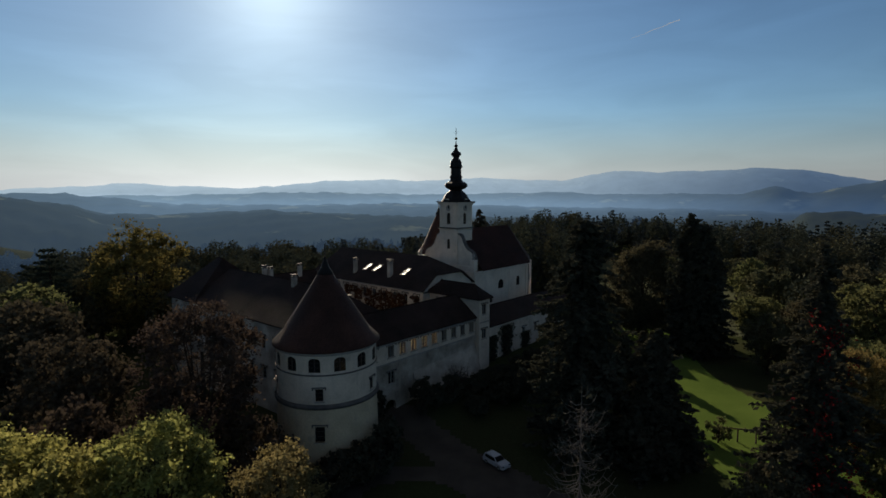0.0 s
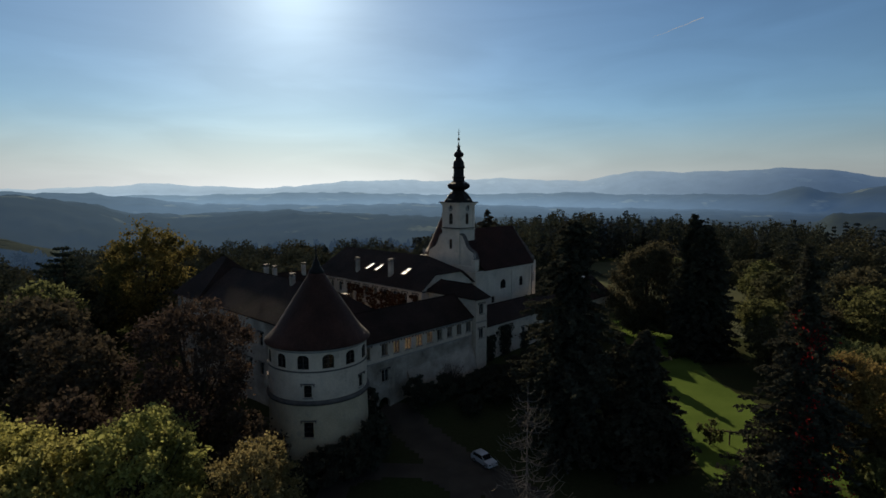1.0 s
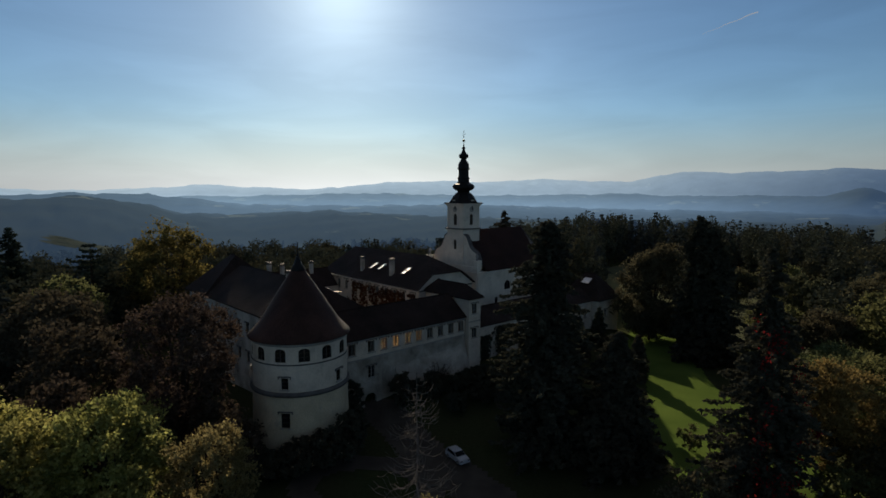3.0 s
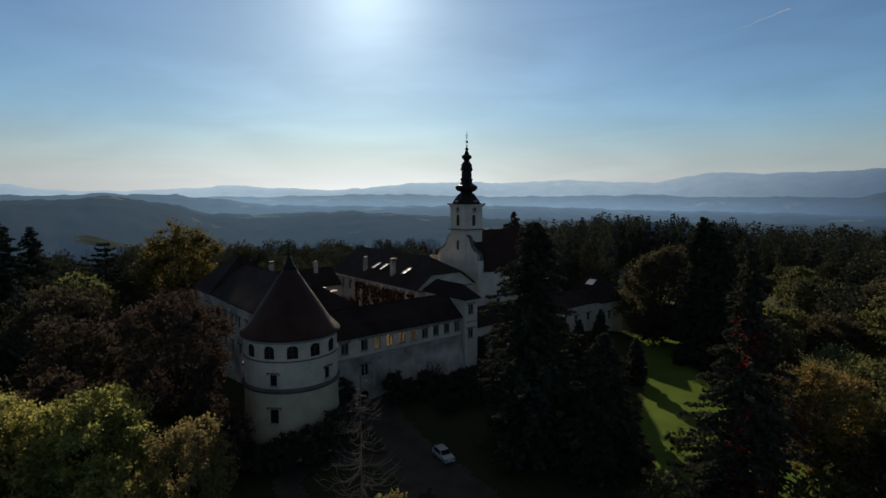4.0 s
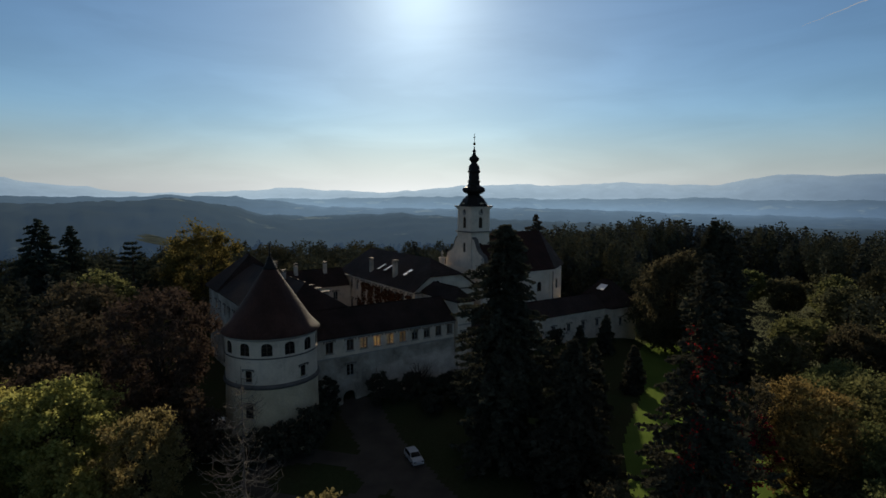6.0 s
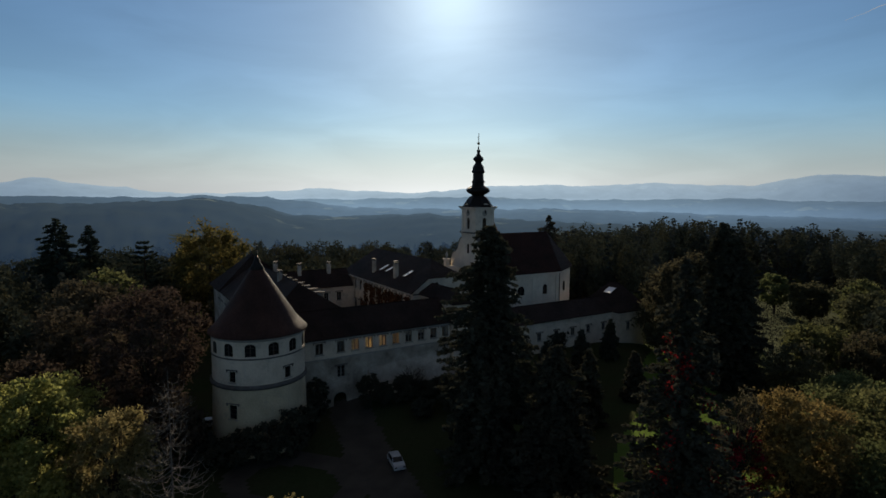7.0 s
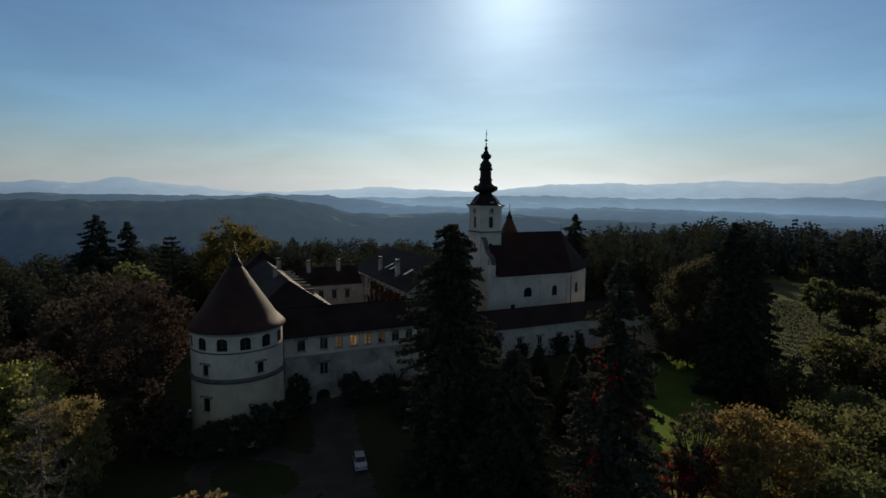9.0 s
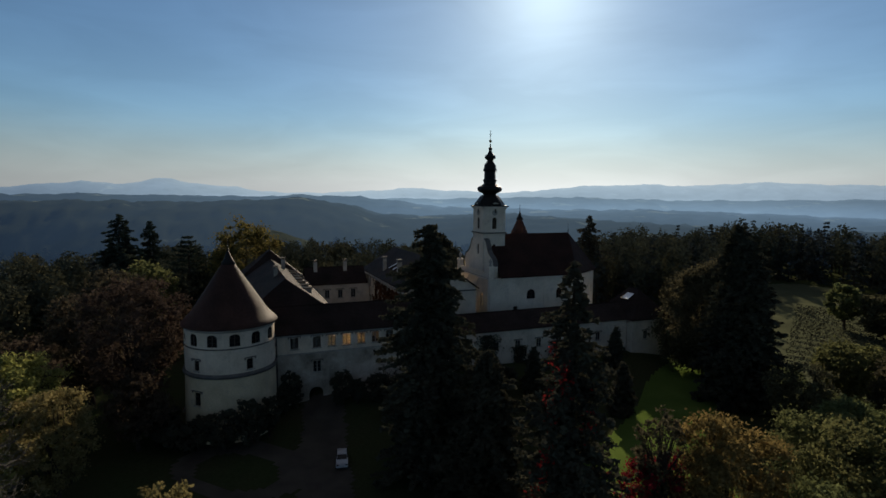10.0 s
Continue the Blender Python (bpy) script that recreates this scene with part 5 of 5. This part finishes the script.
conifer(-128.5, 129.8, 33.0, 18.0, NEEDLE_BLUE, "broad dark spruce above the garden trees", 10, 34, 18, leaf=0.6, power=0.7, dens=7, ragged=0.6)
conifer(-130.4, 142.4, 30.2, 12.5, NEEDLE_BLUE, "pointed dark spruce in the garden", 11, 34, 16, leaf=0.6, power=0.7, dens=7, ragged=0.6)
conifer(-95.5, 131.4, 27.2, 12.0, NEEDLE_BLUE, "bluish cedar with level boughs", 12, 18, 20, leaf=0.5, droop=0.05, top_round=0.35, dens=8, ragged=0.8)
broadleaf(-78.8, 139.4, 31.6, 12.6, GOLD, "tall tree in golden green autumn leaf", 20, 260, 80, 0.5)
broadleaf(-32.5, 71.5, 26.6, 8.8, BROWN, "russet-brown leaved tree beside the tower", 21, 280, 100, 0.3, puff=1.3, group="russet garden trees")
broadleaf(-51.0, 74.0, 21.0, 8.5, BROWN, "russet garden tree thinning in autumn", 22, 180, 75, 0.42, group="russet garden trees")
broadleaf(-72.0, 94.0, 23.0, 10.0, BROWN, "broad brown-leaved park tree", 23, 180, 70, 0.5, group="russet garden trees")
broadleaf(-66.0, 62.0, 16.0, 8.0, BROWN, "brown-leaved tree in the garden", 24, 160, 70, 0.42, group="russet garden trees")
broadleaf(-22.5, 64.5, 12.5, 4.6, BROWN, "small russet tree below the tower", 25, 110, 60, 0.34, group="russet garden trees")
broadleaf(-27.5, 49.5, 19.6, 7.2, LIME, "yellow-green lime tree catching the sun", 26, 300, 130, 0.25, puff=1.25, group="lime trees below the tower")
broadleaf(-40.0, 47.0, 20.3, 7.6, LIME, "yellow-green leafy lime tree", 27, 300, 120, 0.26, puff=1.25, group="lime trees below the tower")
broadleaf(-20.5, 43.5, 14.0, 4.2, LIME, "small yellow-green tree below the limes", 28, 130, 80, 0.28, group="lime trees below the tower")
broadleaf(-16.3, 49.8, 16.4, 4.8, OCHRE, "small ochre-leaved tree by the drive", 29, 230, 120, 0.2, puff=1.2)
broadleaf(6.2, 48.2, 10.6, 3.2, OCHRE, "low ochre shrub tree", 30, 90, 80, 0.26)
broadleaf(54.2, 147.6, 28.0, 8.4, OLIVE, "large round tree in dull green-brown leaf", 31, 460, 110, 0.34, base=0.8, skirt=1.0)
broadleaf(58.0, 73.0, 18.2, 5.6, ORANGE, "orange-yellow autumn tree on the lawn", 32, 260, 120, 0.24)
broadleaf(50.8, 71.8, 14.6, 4.0, RED, "small red maple beside the spruce", 33, 110, 80, 0.22, thin=0.35)
broadleaf(51.8, 71.4, 19.4, 2.9, OLIVE, "thin half-bare brownish tree behind the maple", 34, 110, 70, 0.22, thin=0.5, base=7.0)
broadleaf(70.5, 80.0, 17.5, 6.8, GREEN, "leafy green tree in the park", 88, 230, 95, 0.25, group="green park trees")
broadleaf(80.0, 70.0, 19.0, 7.5, GREEN, "large green park tree", 35, 230, 95, 0.25, group="green park trees")
broadleaf(72.0, 97.0, 15.5, 6.2, GREEN, "leafy green park tree", 36, 230, 95, 0.25, group="green park trees")
broadleaf(92.0, 92.0, 23.0, 8.0, GREEN, "tall green park tree", 38, 180, 75, 0.42, group="green park trees")
broadleaf(42.4, 80.6, 5.6, 2.0, GREEN, "small spreading shrub tree on the lawn", 41, 40, 50, 0.24, thin=0.3, group="green park trees")
broadleaf(-34.0, 43.5, 18.6, 6.8, LIME, "yellow-green lime tree among others", 42, 240, 110, 0.26, puff=1.25, group="lime trees below the tower")
broadleaf(-47.5, 52.0, 19.0, 7.0, LIME, "lime tree with yellowing leaves", 43, 180, 90, 0.34, group="lime trees below the tower")
broadleaf(62.0, 57.0, 13.5, 6.0, GREEN, "dark green tree in the garden", 44, 230, 95, 0.25, group="green park trees")
broadleaf(73.0, 61.0, 15.5, 7.0, GREEN, "dark green spreading garden tree", 45, 230, 95, 0.25, group="green park trees")
broadleaf(85.0, 60.0, 17.0, 7.0, GREEN, "green tree in the lower garden", 46, 160, 75, 0.38, group="green park trees")
broadleaf(-40.0, 58.0, 17.0, 6.5, BROWN, "russet tree above the limes", 51, 150, 75, 0.4, group="russet garden trees")
broadleaf(-84.0, 108.0, 22.0, 9.0, GREEN, "dull green garden tree", 52, 160, 70, 0.55, group="green park trees")
broadleaf(52.0, 142.5, 12.5, 7.2, OLIVE, "low spreading tree under the round one", 103, 170, 90, 0.34, base=0.4)
conifer(37.3, 131.5, 12.6, 3.2, YEW, "dark yew against the outer wall", 54, 30, 14, leaf=0.45, power=0.6, dens=6, group="yews below the walls")
conifer(31.5, 122.0, 12.0, 3.4, YEW, "dark yew by the outer wall", 55, 30, 14, leaf=0.45, power=0.6, dens=6, group="yews below the walls")
conifer(25.0, 113.5, 11.0, 3.4, YEW, "dark yew below the castle wall", 56, 30, 14, leaf=0.45, power=0.6, dens=6, group="yews below the walls")
conifer(42.0, 112.0, 11.0, 3.2, YEW, "broad dark yew at the lawn edge", 57, 34, 16, leaf=0.5, power=0.6, dens=6, group="yews below the walls")
conifer(34.0, 100.0, 14.0, 5.0, YEW, "dark yew beside the lawn", 58, 36, 18, leaf=0.5, power=0.6, dens=6, group="yews below the walls")
broadleaf(66.5, 71.5, 15.0, 6.4, GREEN, "green tree behind the orange one", 80, 230, 95, 0.25, group="green park trees")
broadleaf(68.0, 88.0, 15.5, 6.4, GREEN, "olive green tree on the lawn's edge", 81, 230, 95, 0.25, group="green park trees")
broadleaf(91.0, 216.0, 14.6, 5.2, GREEN, "slim green tree on the meadow slope", 83, 130, 70, 0.5, group="green park trees")
broadleaf(98.5, 205.0, 13.6, 6.4, OLIVE, "round olive tree on the meadow slope", 97, 170, 80, 0.5)
broadleaf(108.0, 198.0, 15.0, 7.0, OLIVE, "pale olive tree beside the meadow", 98, 160, 80, 0.5)
broadleaf(78.6, 135.0, 14.0, 6.4, GREEN, "green tree at the foot of the meadow", 99, 190, 85, 0.36, group="green park trees")
broadleaf(85.5, 125.0, 14.5, 6.4, OLIVE, "dull yellow-brown tree at the park edge", 100, 190, 85, 0.36)
broadleaf(68.5, 112.0, 14.6, 5.2, OLIVE, "low brownish tree beside the lawn", 101, 150, 85, 0.3, thin=0.2)
broadleaf(99.0, 163.0, 17.0, 7.5, OLIVE, "dull yellow-green tree on the meadow slope", 84, 140, 70, 0.5)
broadleaf(104.0, 182.0, 17.0, 7.5, GREEN, "green tree low on the meadow", 85, 130, 70, 0.5, group="green park trees")
broadleaf(95.0, 118.0, 21.0, 8.0, GREEN, "tall green tree at the park edge", 86, 160, 75, 0.42, group="green park trees")
broadleaf(104.0, 136.0, 22.0, 8.5, OLIVE, "tall yellowing tree at the park edge", 87, 160, 75, 0.46)
broadleaf(35.0, 55.0, 11.5, 4.2, OLIVE, "brownish half-bare tree near the drive", 89, 110, 80, 0.26, thin=0.2)
broadleaf(55.0, 63.0, 9.0, 4.4, GREEN, "low green tree under the spruce", 91, 90, 80, 0.3, group="green park trees")
broadleaf(60.5, 67.0, 9.5, 4.4, OLIVE, "low olive tree by the lawn", 92, 90, 80, 0.3)
broadleaf(53.0, 55.0, 8.5, 4.0, GREEN, "low dark green garden shrub", 93, 80, 80, 0.3, group="green park trees")
broadleaf(63.0, 75.0, 11.0, 4.2, GREEN, "green tree between taller ones", 94, 90, 80, 0.3, group="green park trees")
# red creeper in the spruce
rng = np.random.default_rng(50)
C = []
for _ in range(30):
    u, a = rng.uniform(0.12, 0.74), radians(rng.normal(-100, 26))
    L = 8.4 * (1 - u) ** 0.72 * rng.uniform(0.35, 0.98)
    C.append(np.array([np.cos(a) * L, np.sin(a) * L, u * 33]) + rng.normal(size=(24, 3)) * (0.4, 0.4, 0.8))
q = leaf_quads(rng, np.concatenate(C), 0.22)
raw_mesh("creeper", q, quad_faces(len(q)), RED, rc)["label"] = "bright red creeper leaves"

broadleaf(2.4, 96.4, 9.4, 2.7, BROWN, "bare twiggy shrub against the castle wall", 102, 80, 40, 0.16, base=2.0, thin=0.93)
# shrubs along the castle foot
SHRUB = [(-10.9, 86.0, 8.8, 2.0), (-11.5, 83.2, 6.2, 2.4), (-3.6, 90.6, 8.6, 2.3), (-1.2, 92.2, 6.8, 1.9), (1.4, 94.6, 7.6, 2.3), (4.4, 97.6, 6.0, 2.4), (8.0, 100.6, 6.6, 2.6), (11.6, 103.6, 6.4, 2.8), (15.5, 107.0, 7.2, 2.8), (19.5, 110.5, 7.8, 3.0),
         (-14.0, 68.6, 5.8, 2.8), (-10.6, 70.6, 7.0, 2.8), (-8.2, 73.6, 8.4, 2.6), (-8.2, 77.6, 7.4, 2.0), (-17.6, 67.4, 4.6, 2.6), (-21.0, 68.0, 4.8, 2.8), (-24.5, 69.8, 5.4, 3.0), (10.5, 97.0, 5.0, 3.0), (14.5, 99.0, 6.5, 3.4), (6.0, 92.5, 4.4, 2.4)]
for k, (x, y, top, R) in enumerate(SHRUB):
    broadleaf(x, y, top, R, YEW, "dense dark evergreen shrub at the castle foot", 60 + k, 70, 70, 0.3, base=0.3, kindname="evergreen_shrub", group="shrubs along the castle foot")


# woods
def far_conifer(rng, H, R):
    """Ragged tiers of boughs for a conifer far off: triangles as degenerate-free quads."""
    quads = []
    for i in range(7):
        u = i / 7
        z0, z1 = H * (0.04 + 0.86 * u) - 0.6, min(H, H * (0.04 + 0.86 * (u + 0.24)))
        r = R * (1 - 0.92 * u) ** 0.6 * rng.uniform(0.7, 1.2)
        m = 9
        a = np.sort(rng.uniform(0, 2 * np.pi, m))
        for k in range(m):
            b, c = a[k], a[k] + rng.uniform(0.5, 0.95)
            rr = r * rng.uniform(0.65, 1.2)
            zz = z0 + rng.normal() * 0.4
            mid = (b + c) / 2
            quads.append([(0, 0, z1), (rr * 0.62 * math.cos(b), rr * 0.62 * math.sin(b), zz + 0.5), (rr * math.cos(mid), rr * math.sin(mid), zz - 0.5), (rr * 0.62 * math.cos(c), rr * 0.62 * math.sin(c), zz + 0.5)])
    return np.array(quads).reshape(-1, 3)


def dome_points(rng, H, R, count):
    """Leaf places of a full round crown far off: a lobed dome, denser towards its skin."""
    lobes = rng.normal(size=(11, 3))
    lobes[:, 2] = np.abs(lobes[:, 2])
    lobes /= np.linalg.norm(lobes, axis=1, keepdims=True)
    d = rng.normal(size=(count, 3))
    d /= np.linalg.norm(d, axis=1, keepdims=True)
    amp = 0.72 + 0.30 * np.max(np.clip(d @ lobes.T, 0, 1) ** 9, axis=1)
    rad = amp * rng.uniform(0.25, 1.0, count) ** 0.35
    return d * rad[:, None] * np.array([R, R, H * 0.46]) + np.array([0, 0, H * 0.52])


def woods(name, n, seed, material, conif, label, keep, r0=120, r1=400):
    rng = np.random.default_rng(seed)
    parts = []
    trunks = []
    while n > 0:
        az, r = rng.uniform(-70, 62), r0 + (r1 - r0) * rng.uniform() ** 0.75
        x, y = 25 + r * math.sin(radians(az)), r * math.cos(radians(az))
        if not keep(x, y, az, r, rng):
            continue
        n -= 1
        gz = float(ground_z(x, y))
        if r > 600:
            gz = max(gz, float(far_z(np.array(x), np.array(y), np.array(math.hypot(x - 25, y)), np.array(radians(az)))))
        H = (rng.uniform(13, 20) if conif else rng.uniform(10, 21)) * (1 + (rng.uniform(0.1, 0.6) if conif else 0.45) * float(smooth(-9, 0, az)) * (r > 200) * (1 if r < 400 else 0.45))
        far = r > 330
        if conif:
            if r > 430:
                q = far_conifer(rng, H, rng.uniform(4.6, 7.4))
            else:
                C = conifer_points(rng, H, rng.uniform(4.0, 6.6), 0.5, 17, 5, 0.6, 0.3, 0.12, 3.0, 0.6)
                q = leaf_quads(rng, C, 0.95, 0.2, 1.6)
        else:
            count, leaf = (170, 1.5) if r > 400 else (480, 0.95) if far else (760, 0.68)
            q = leaf_quads(rng, dome_points(rng, H, rng.uniform(4.2, 7.2), count), leaf)
        parts.append(q + np.array([x, y, gz]))
        v, f = tube([(x, y, gz - 0.5), (x, y, gz + H * 0.55)], [0.3, 0.12], 5)
        trunks.append((v, f))
    q = np.concatenate(parts)
    ob = raw_mesh(name, q, quad_faces(len(q)), material)
    tagged(ob, label, "woods", kind="stuff")
    if r0 < 300:
        v, f = join(trunks)
        raw_mesh("trunks", v, f, BARK, ob)
    return ob


def in_castle(x, y):
    p = CASTLE.inverted() @ Vector((x, y, 0))
    return -16 < p.x < 112 and -32 < p.y < 72


def open_land(x, y):
    return math.hypot((x - 90) / 36, (y - 228) / 88) < 1.02 or (20 < x < 76 and y < 205) or math.hypot(x - 25, y) < 105


def keep_con(x, y, az, r, rng):
    if in_castle(x, y) or open_land(x, y):
        return False
    return r > 185 and az > -16 + rng.normal() * 3 or (az < -40 and r > 150 and rng.uniform() < 0.2) or (az <= -16 and r > 300 and rng.uniform() < 0.35)


def keep_dec(x, y, az, r, rng):
    if in_castle(x, y) or open_land(x, y):
        return False
    return r > 150 if az > -10 else (r > 130)


def near_con(x, y, az, r, rng):
    return (az > -8 or r < 290) and keep_con(x, y, az, r, rng)


def near_dec(x, y, az, r, rng):
    return (az > -8 or r < 290) and keep_dec(x, y, az, r, rng)


def hazy_con(x, y, az, r, rng):
    return (az <= -8 or r > 400) and keep_con(x, y, az, r, rng)


def hazy_dec(x, y, az, r, rng):
    return (az <= -8 or r > 400) and keep_dec(x, y, az, r, rng)


woods("forest_conifers", 420, 70, FOREST_CON, True, "dense dark conifer woods behind the castle", near_con)
woods("forest_broadleaves", 760, 71, FOREST_DEC, False, "mixed green broadleaf woods", near_dec)
woods("autumn_woods", 270, 72, FOREST_GLD, False, "broadleaf woods in yellow-brown autumn colour", near_dec)
# these far trees share the hills' haze, put into their emission
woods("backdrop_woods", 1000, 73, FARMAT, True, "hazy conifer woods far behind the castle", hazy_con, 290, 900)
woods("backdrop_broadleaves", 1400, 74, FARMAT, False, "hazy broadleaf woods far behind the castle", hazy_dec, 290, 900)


# ---- parked car ----
CAR_PAINT = mat("white_car_paint", (0.46, 0.47, 0.49), (0.40, 0.41, 0.43), 0.3, 1.0, bump=0, spec=0.5)
CAR_TYRE = mat("tyre_rubber", (0.02, 0.02, 0.02), None, 0.9, 5.0)


def car(m, label):
    c = thing("car", m, label, "car")
    paint = CAR_PAINT
    rubber = CAR_TYRE
    prof = [(-2.1, 0.35), (-2.12, 0.8), (-1.98, 1.05), (-1.75, 1.46), (-1.2, 1.55), (0.2, 1.52), (0.95, 1.02), (1.85, 0.88), (2.08, 0.68), (2.1, 0.35)]
    bm = bmesh.new()
    rows = []
    for y, s in ((-0.86, 0.0), (-0.8, 1.0), (0.8, 1.0), (0.86, 0.0)):
        rows.append([bm.verts.new((x * (1 if s else 0.98), y * (0.86 if z > 1.3 else 1), z if s else min(z, 0.98))) for x, z in prof])
    for r0, r1 in zip(rows[:-1], rows[1:]):
        for i in range(len(prof)):
            j = (i + 1) % len(prof)
            try:
                bm.faces.new((r0[i], r0[j], r1[j], r1[i]))
            except ValueError:
                pass
    bm.faces.new(rows[0])
    bm.faces.new(rows[-1][::-1])
    body = part("body", bm, paint, c, "white painted body")
    for nm, pts in (("windscreen", [(0.28, -0.66, 1.475), (0.28, 0.66, 1.475), (0.93, 0.72, 1.07), (0.93, -0.72, 1.07)]), ("rear_window", [(-1.93, -0.66, 1.13), (-1.93, 0.66, 1.13), (-1.78, 0.62, 1.43), (-1.78, -0.62, 1.43)]),
                    ("side_window", [(-1.6, -0.835, 1.06), (0.6, -0.835, 1.06), (0.12, -0.74, 1.45), (-1.5, -0.74, 1.47)]), ("side_window", [(-1.6, 0.835, 1.06), (0.6, 0.835, 1.06), (0.12, 0.74, 1.45), (-1.5, 0.74, 1.47)])):
        bm = bmesh.new()
        cen = Vector((-0.3, 0, 1.0))
        a = [Vector(p) for p in pts]
        nn = (a[1] - a[0]).cross(a[2] - a[0]).normalized()
        nn = nn if nn.dot(a[0] - cen) > 0 else -nn
        v0 = [bm.verts.new(p + nn * 0.03) for p in a]
        v1 = [bm.verts.new(p - nn * 0.05) for p in a]
        bm.faces.new(v0)
        bm.faces.new(v1[::-1])
        for i in range(4):
            bm.faces.new((v0[i], v0[(i + 1) % 4], v1[(i + 1) % 4], v1[i]))
        part(nm, bm, GLASS, c)
    for x in (-1.3, 1.32):
        for y in (-0.78, 0.78):
            w = lathe("wheel", [(0.2, -0.1), (0.31, -0.1), (0.32, -0.06), (0.32, 0.06), (0.31, 0.1), (0.2, 0.1)], 20, rubber, c, m=pose(x, y, 0.32, 90))
            lathe("rim", [(0.02, -0.105), (0.19, -0.11), (0.19, 0.11), (0.02, 0.105)], 16, STONE_LIGHT, w, m=pose(x, y, 0.32, 90))
    for y in (-0.62, 0.62):
        box("headlight", 2.0, 2.09, y - 0.16, y + 0.16, 0.66, 0.78, GLASS, c)
        box("tail_light", -2.135, -2.05, y - 0.12, y + 0.12, 0.82, 1.0, RED, c)
    return c


car(pose(-27.4, 79.0, float(ground_z(-27.4, 79.0)), 0, 0, 40), "pale car parked beside the round tower")
car(pose(7.8, 76.0, float(ground_z(7.8, 76.0)) + 0.06, 0, 0, -52), "white estate car parked on the gravel drive")


# ---- small things ----
frame_t = thing("timber_frame", pose(45.3, 80.5, float(ground_z(45.3, 80.5)) + 0.05, 0, 0, -12), "low dark timber rail frame on the lawn", "fence")
for x in (-2.6, 0.0, 2.6):
    box("post", x - 0.09, x + 0.09, -0.09, 0.09, -0.3, 2.0, WOOD, frame_t)
box("rail", -3.0, 3.0, -0.1, 0.1, 2.004, 2.2, WOOD, frame_t)
CLOUD = bpy.data.materials.new("ice_trail")
CLOUD.use_nodes = True
n, l = CLOUD.node_tree.nodes, CLOUD.node_tree.links
ce, ct, cm, cn, cc = n.new("ShaderNodeEmission"), n.new("ShaderNodeBsdfTransparent"), n.new("ShaderNodeMixShader"), n.new("ShaderNodeTexNoise"), n.new("ShaderNodeTexCoord")
# weak emission stands in for sunlight on the trail
ce.inputs[0].default_value, ce.inputs[1].default_value = (0.75, 0.82, 0.9, 1), 0.42
cn.inputs["Scale"].default_value = 0.02
l.new(cc.outputs["Object"], cn.inputs["Vector"])
l.new(cn.outputs[0], cm.inputs[0])
l.new(ct.outputs[0], cm.inputs[1])
l.new(ce.outputs[0], cm.inputs[2])
l.new(cm.outputs[0], n["Material Output"].inputs[0])


def sky_point(az, el, r=4700.0):
    return Vector((25 + r * math.cos(radians(el)) * math.sin(radians(az)), r * math.cos(radians(el)) * math.cos(radians(az)), 40 + r * math.sin(radians(el))))


p, q = sky_point(18.0, 14.3), sky_point(22.4, 15.6)
v, f = tube([p.lerp(q, k / 10) + Vector((0, 0, 3 * math.sin(k * 1.7))) for k in range(11)], [0.8 + 0.3 * k for k in range(11)], 8)
tagged(raw_mesh("contrail", v, f, CLOUD, None, True), "thin white aircraft trail high in the sky", "cloud", kind="structure")

# vine rows on the meadow slope
rng = np.random.default_rng(95)
rows = []
for k in range(16):
    u = rng.uniform(0, 1, (420, 1))
    base = np.array([70 + k * 0.8, 158 + k * 6.0, 0]) + u * np.array([26.0, -9.0, 0])
    c = base + rng.normal(size=(420, 3)) * (0.2, 0.2, 0.1)
    c[:, 2] = ground_z(c[:, 0], c[:, 1]) + 0.3 + 1.2 * rng.uniform(size=420)
    rows.append(c)
q = leaf_quads(rng, np.concatenate(rows), 0.34)
tagged(raw_mesh("vine_rows", q, quad_faces(len(q)), FOREST_DEC), "rows of dull green vines on the slope", "vines", kind="stuff")
# ivy climbing the outer walls below the church
rng = np.random.default_rng(191)
for ob_, a_, w_, b_, top_ in ((outer, 50.0, 2.2, 2.5, 11.0), (outer, 57.5, 1.4, 2.5, 8.0), (outer, 68.0, 2.6, 2.5, 8.5), (outer, 44.6, 1.6, 2.5, 9.5)):
    h_ = rng.uniform(size=1500)
    C = np.stack([a_ + rng.normal(size=1500) * w_ * (0.35 + 0.65 * h_) * 0.6, b_ - np.abs(rng.normal(size=1500)) * 0.25, top_ * h_ ** 0.9], 1)
    q = leaf_quads(rng, C, 0.38)
    raw_mesh("ivy", q, quad_faces(len(q)), YEW, ob_)["label"] = "dark evergreen ivy on the wall"
# autumn ivy over the court front of the skylight wing
rng = np.random.default_rng(90)
C = np.stack([36.1 - np.abs(rng.normal(size=5200)) * 0.22, 15.5 + 27 * rng.uniform(size=5200), 5 + 12.6 * rng.uniform(size=5200) ** 0.8], 1)
keep = np.array([noise.noise(Vector((0, c[1] * 0.35, c[2] * 0.3))) > -0.16 for c in C])
IVY = leaf_mat("red_brown_ivy", (0.07, 0.03, 0.02), (0.16, 0.06, 0.04), 0.25)
q = leaf_quads(rng, C[keep], 0.42)
raw_mesh("ivy", q, quad_faces(len(q)), IVY, skyw)["label"] = "red-brown autumn ivy on the wall"
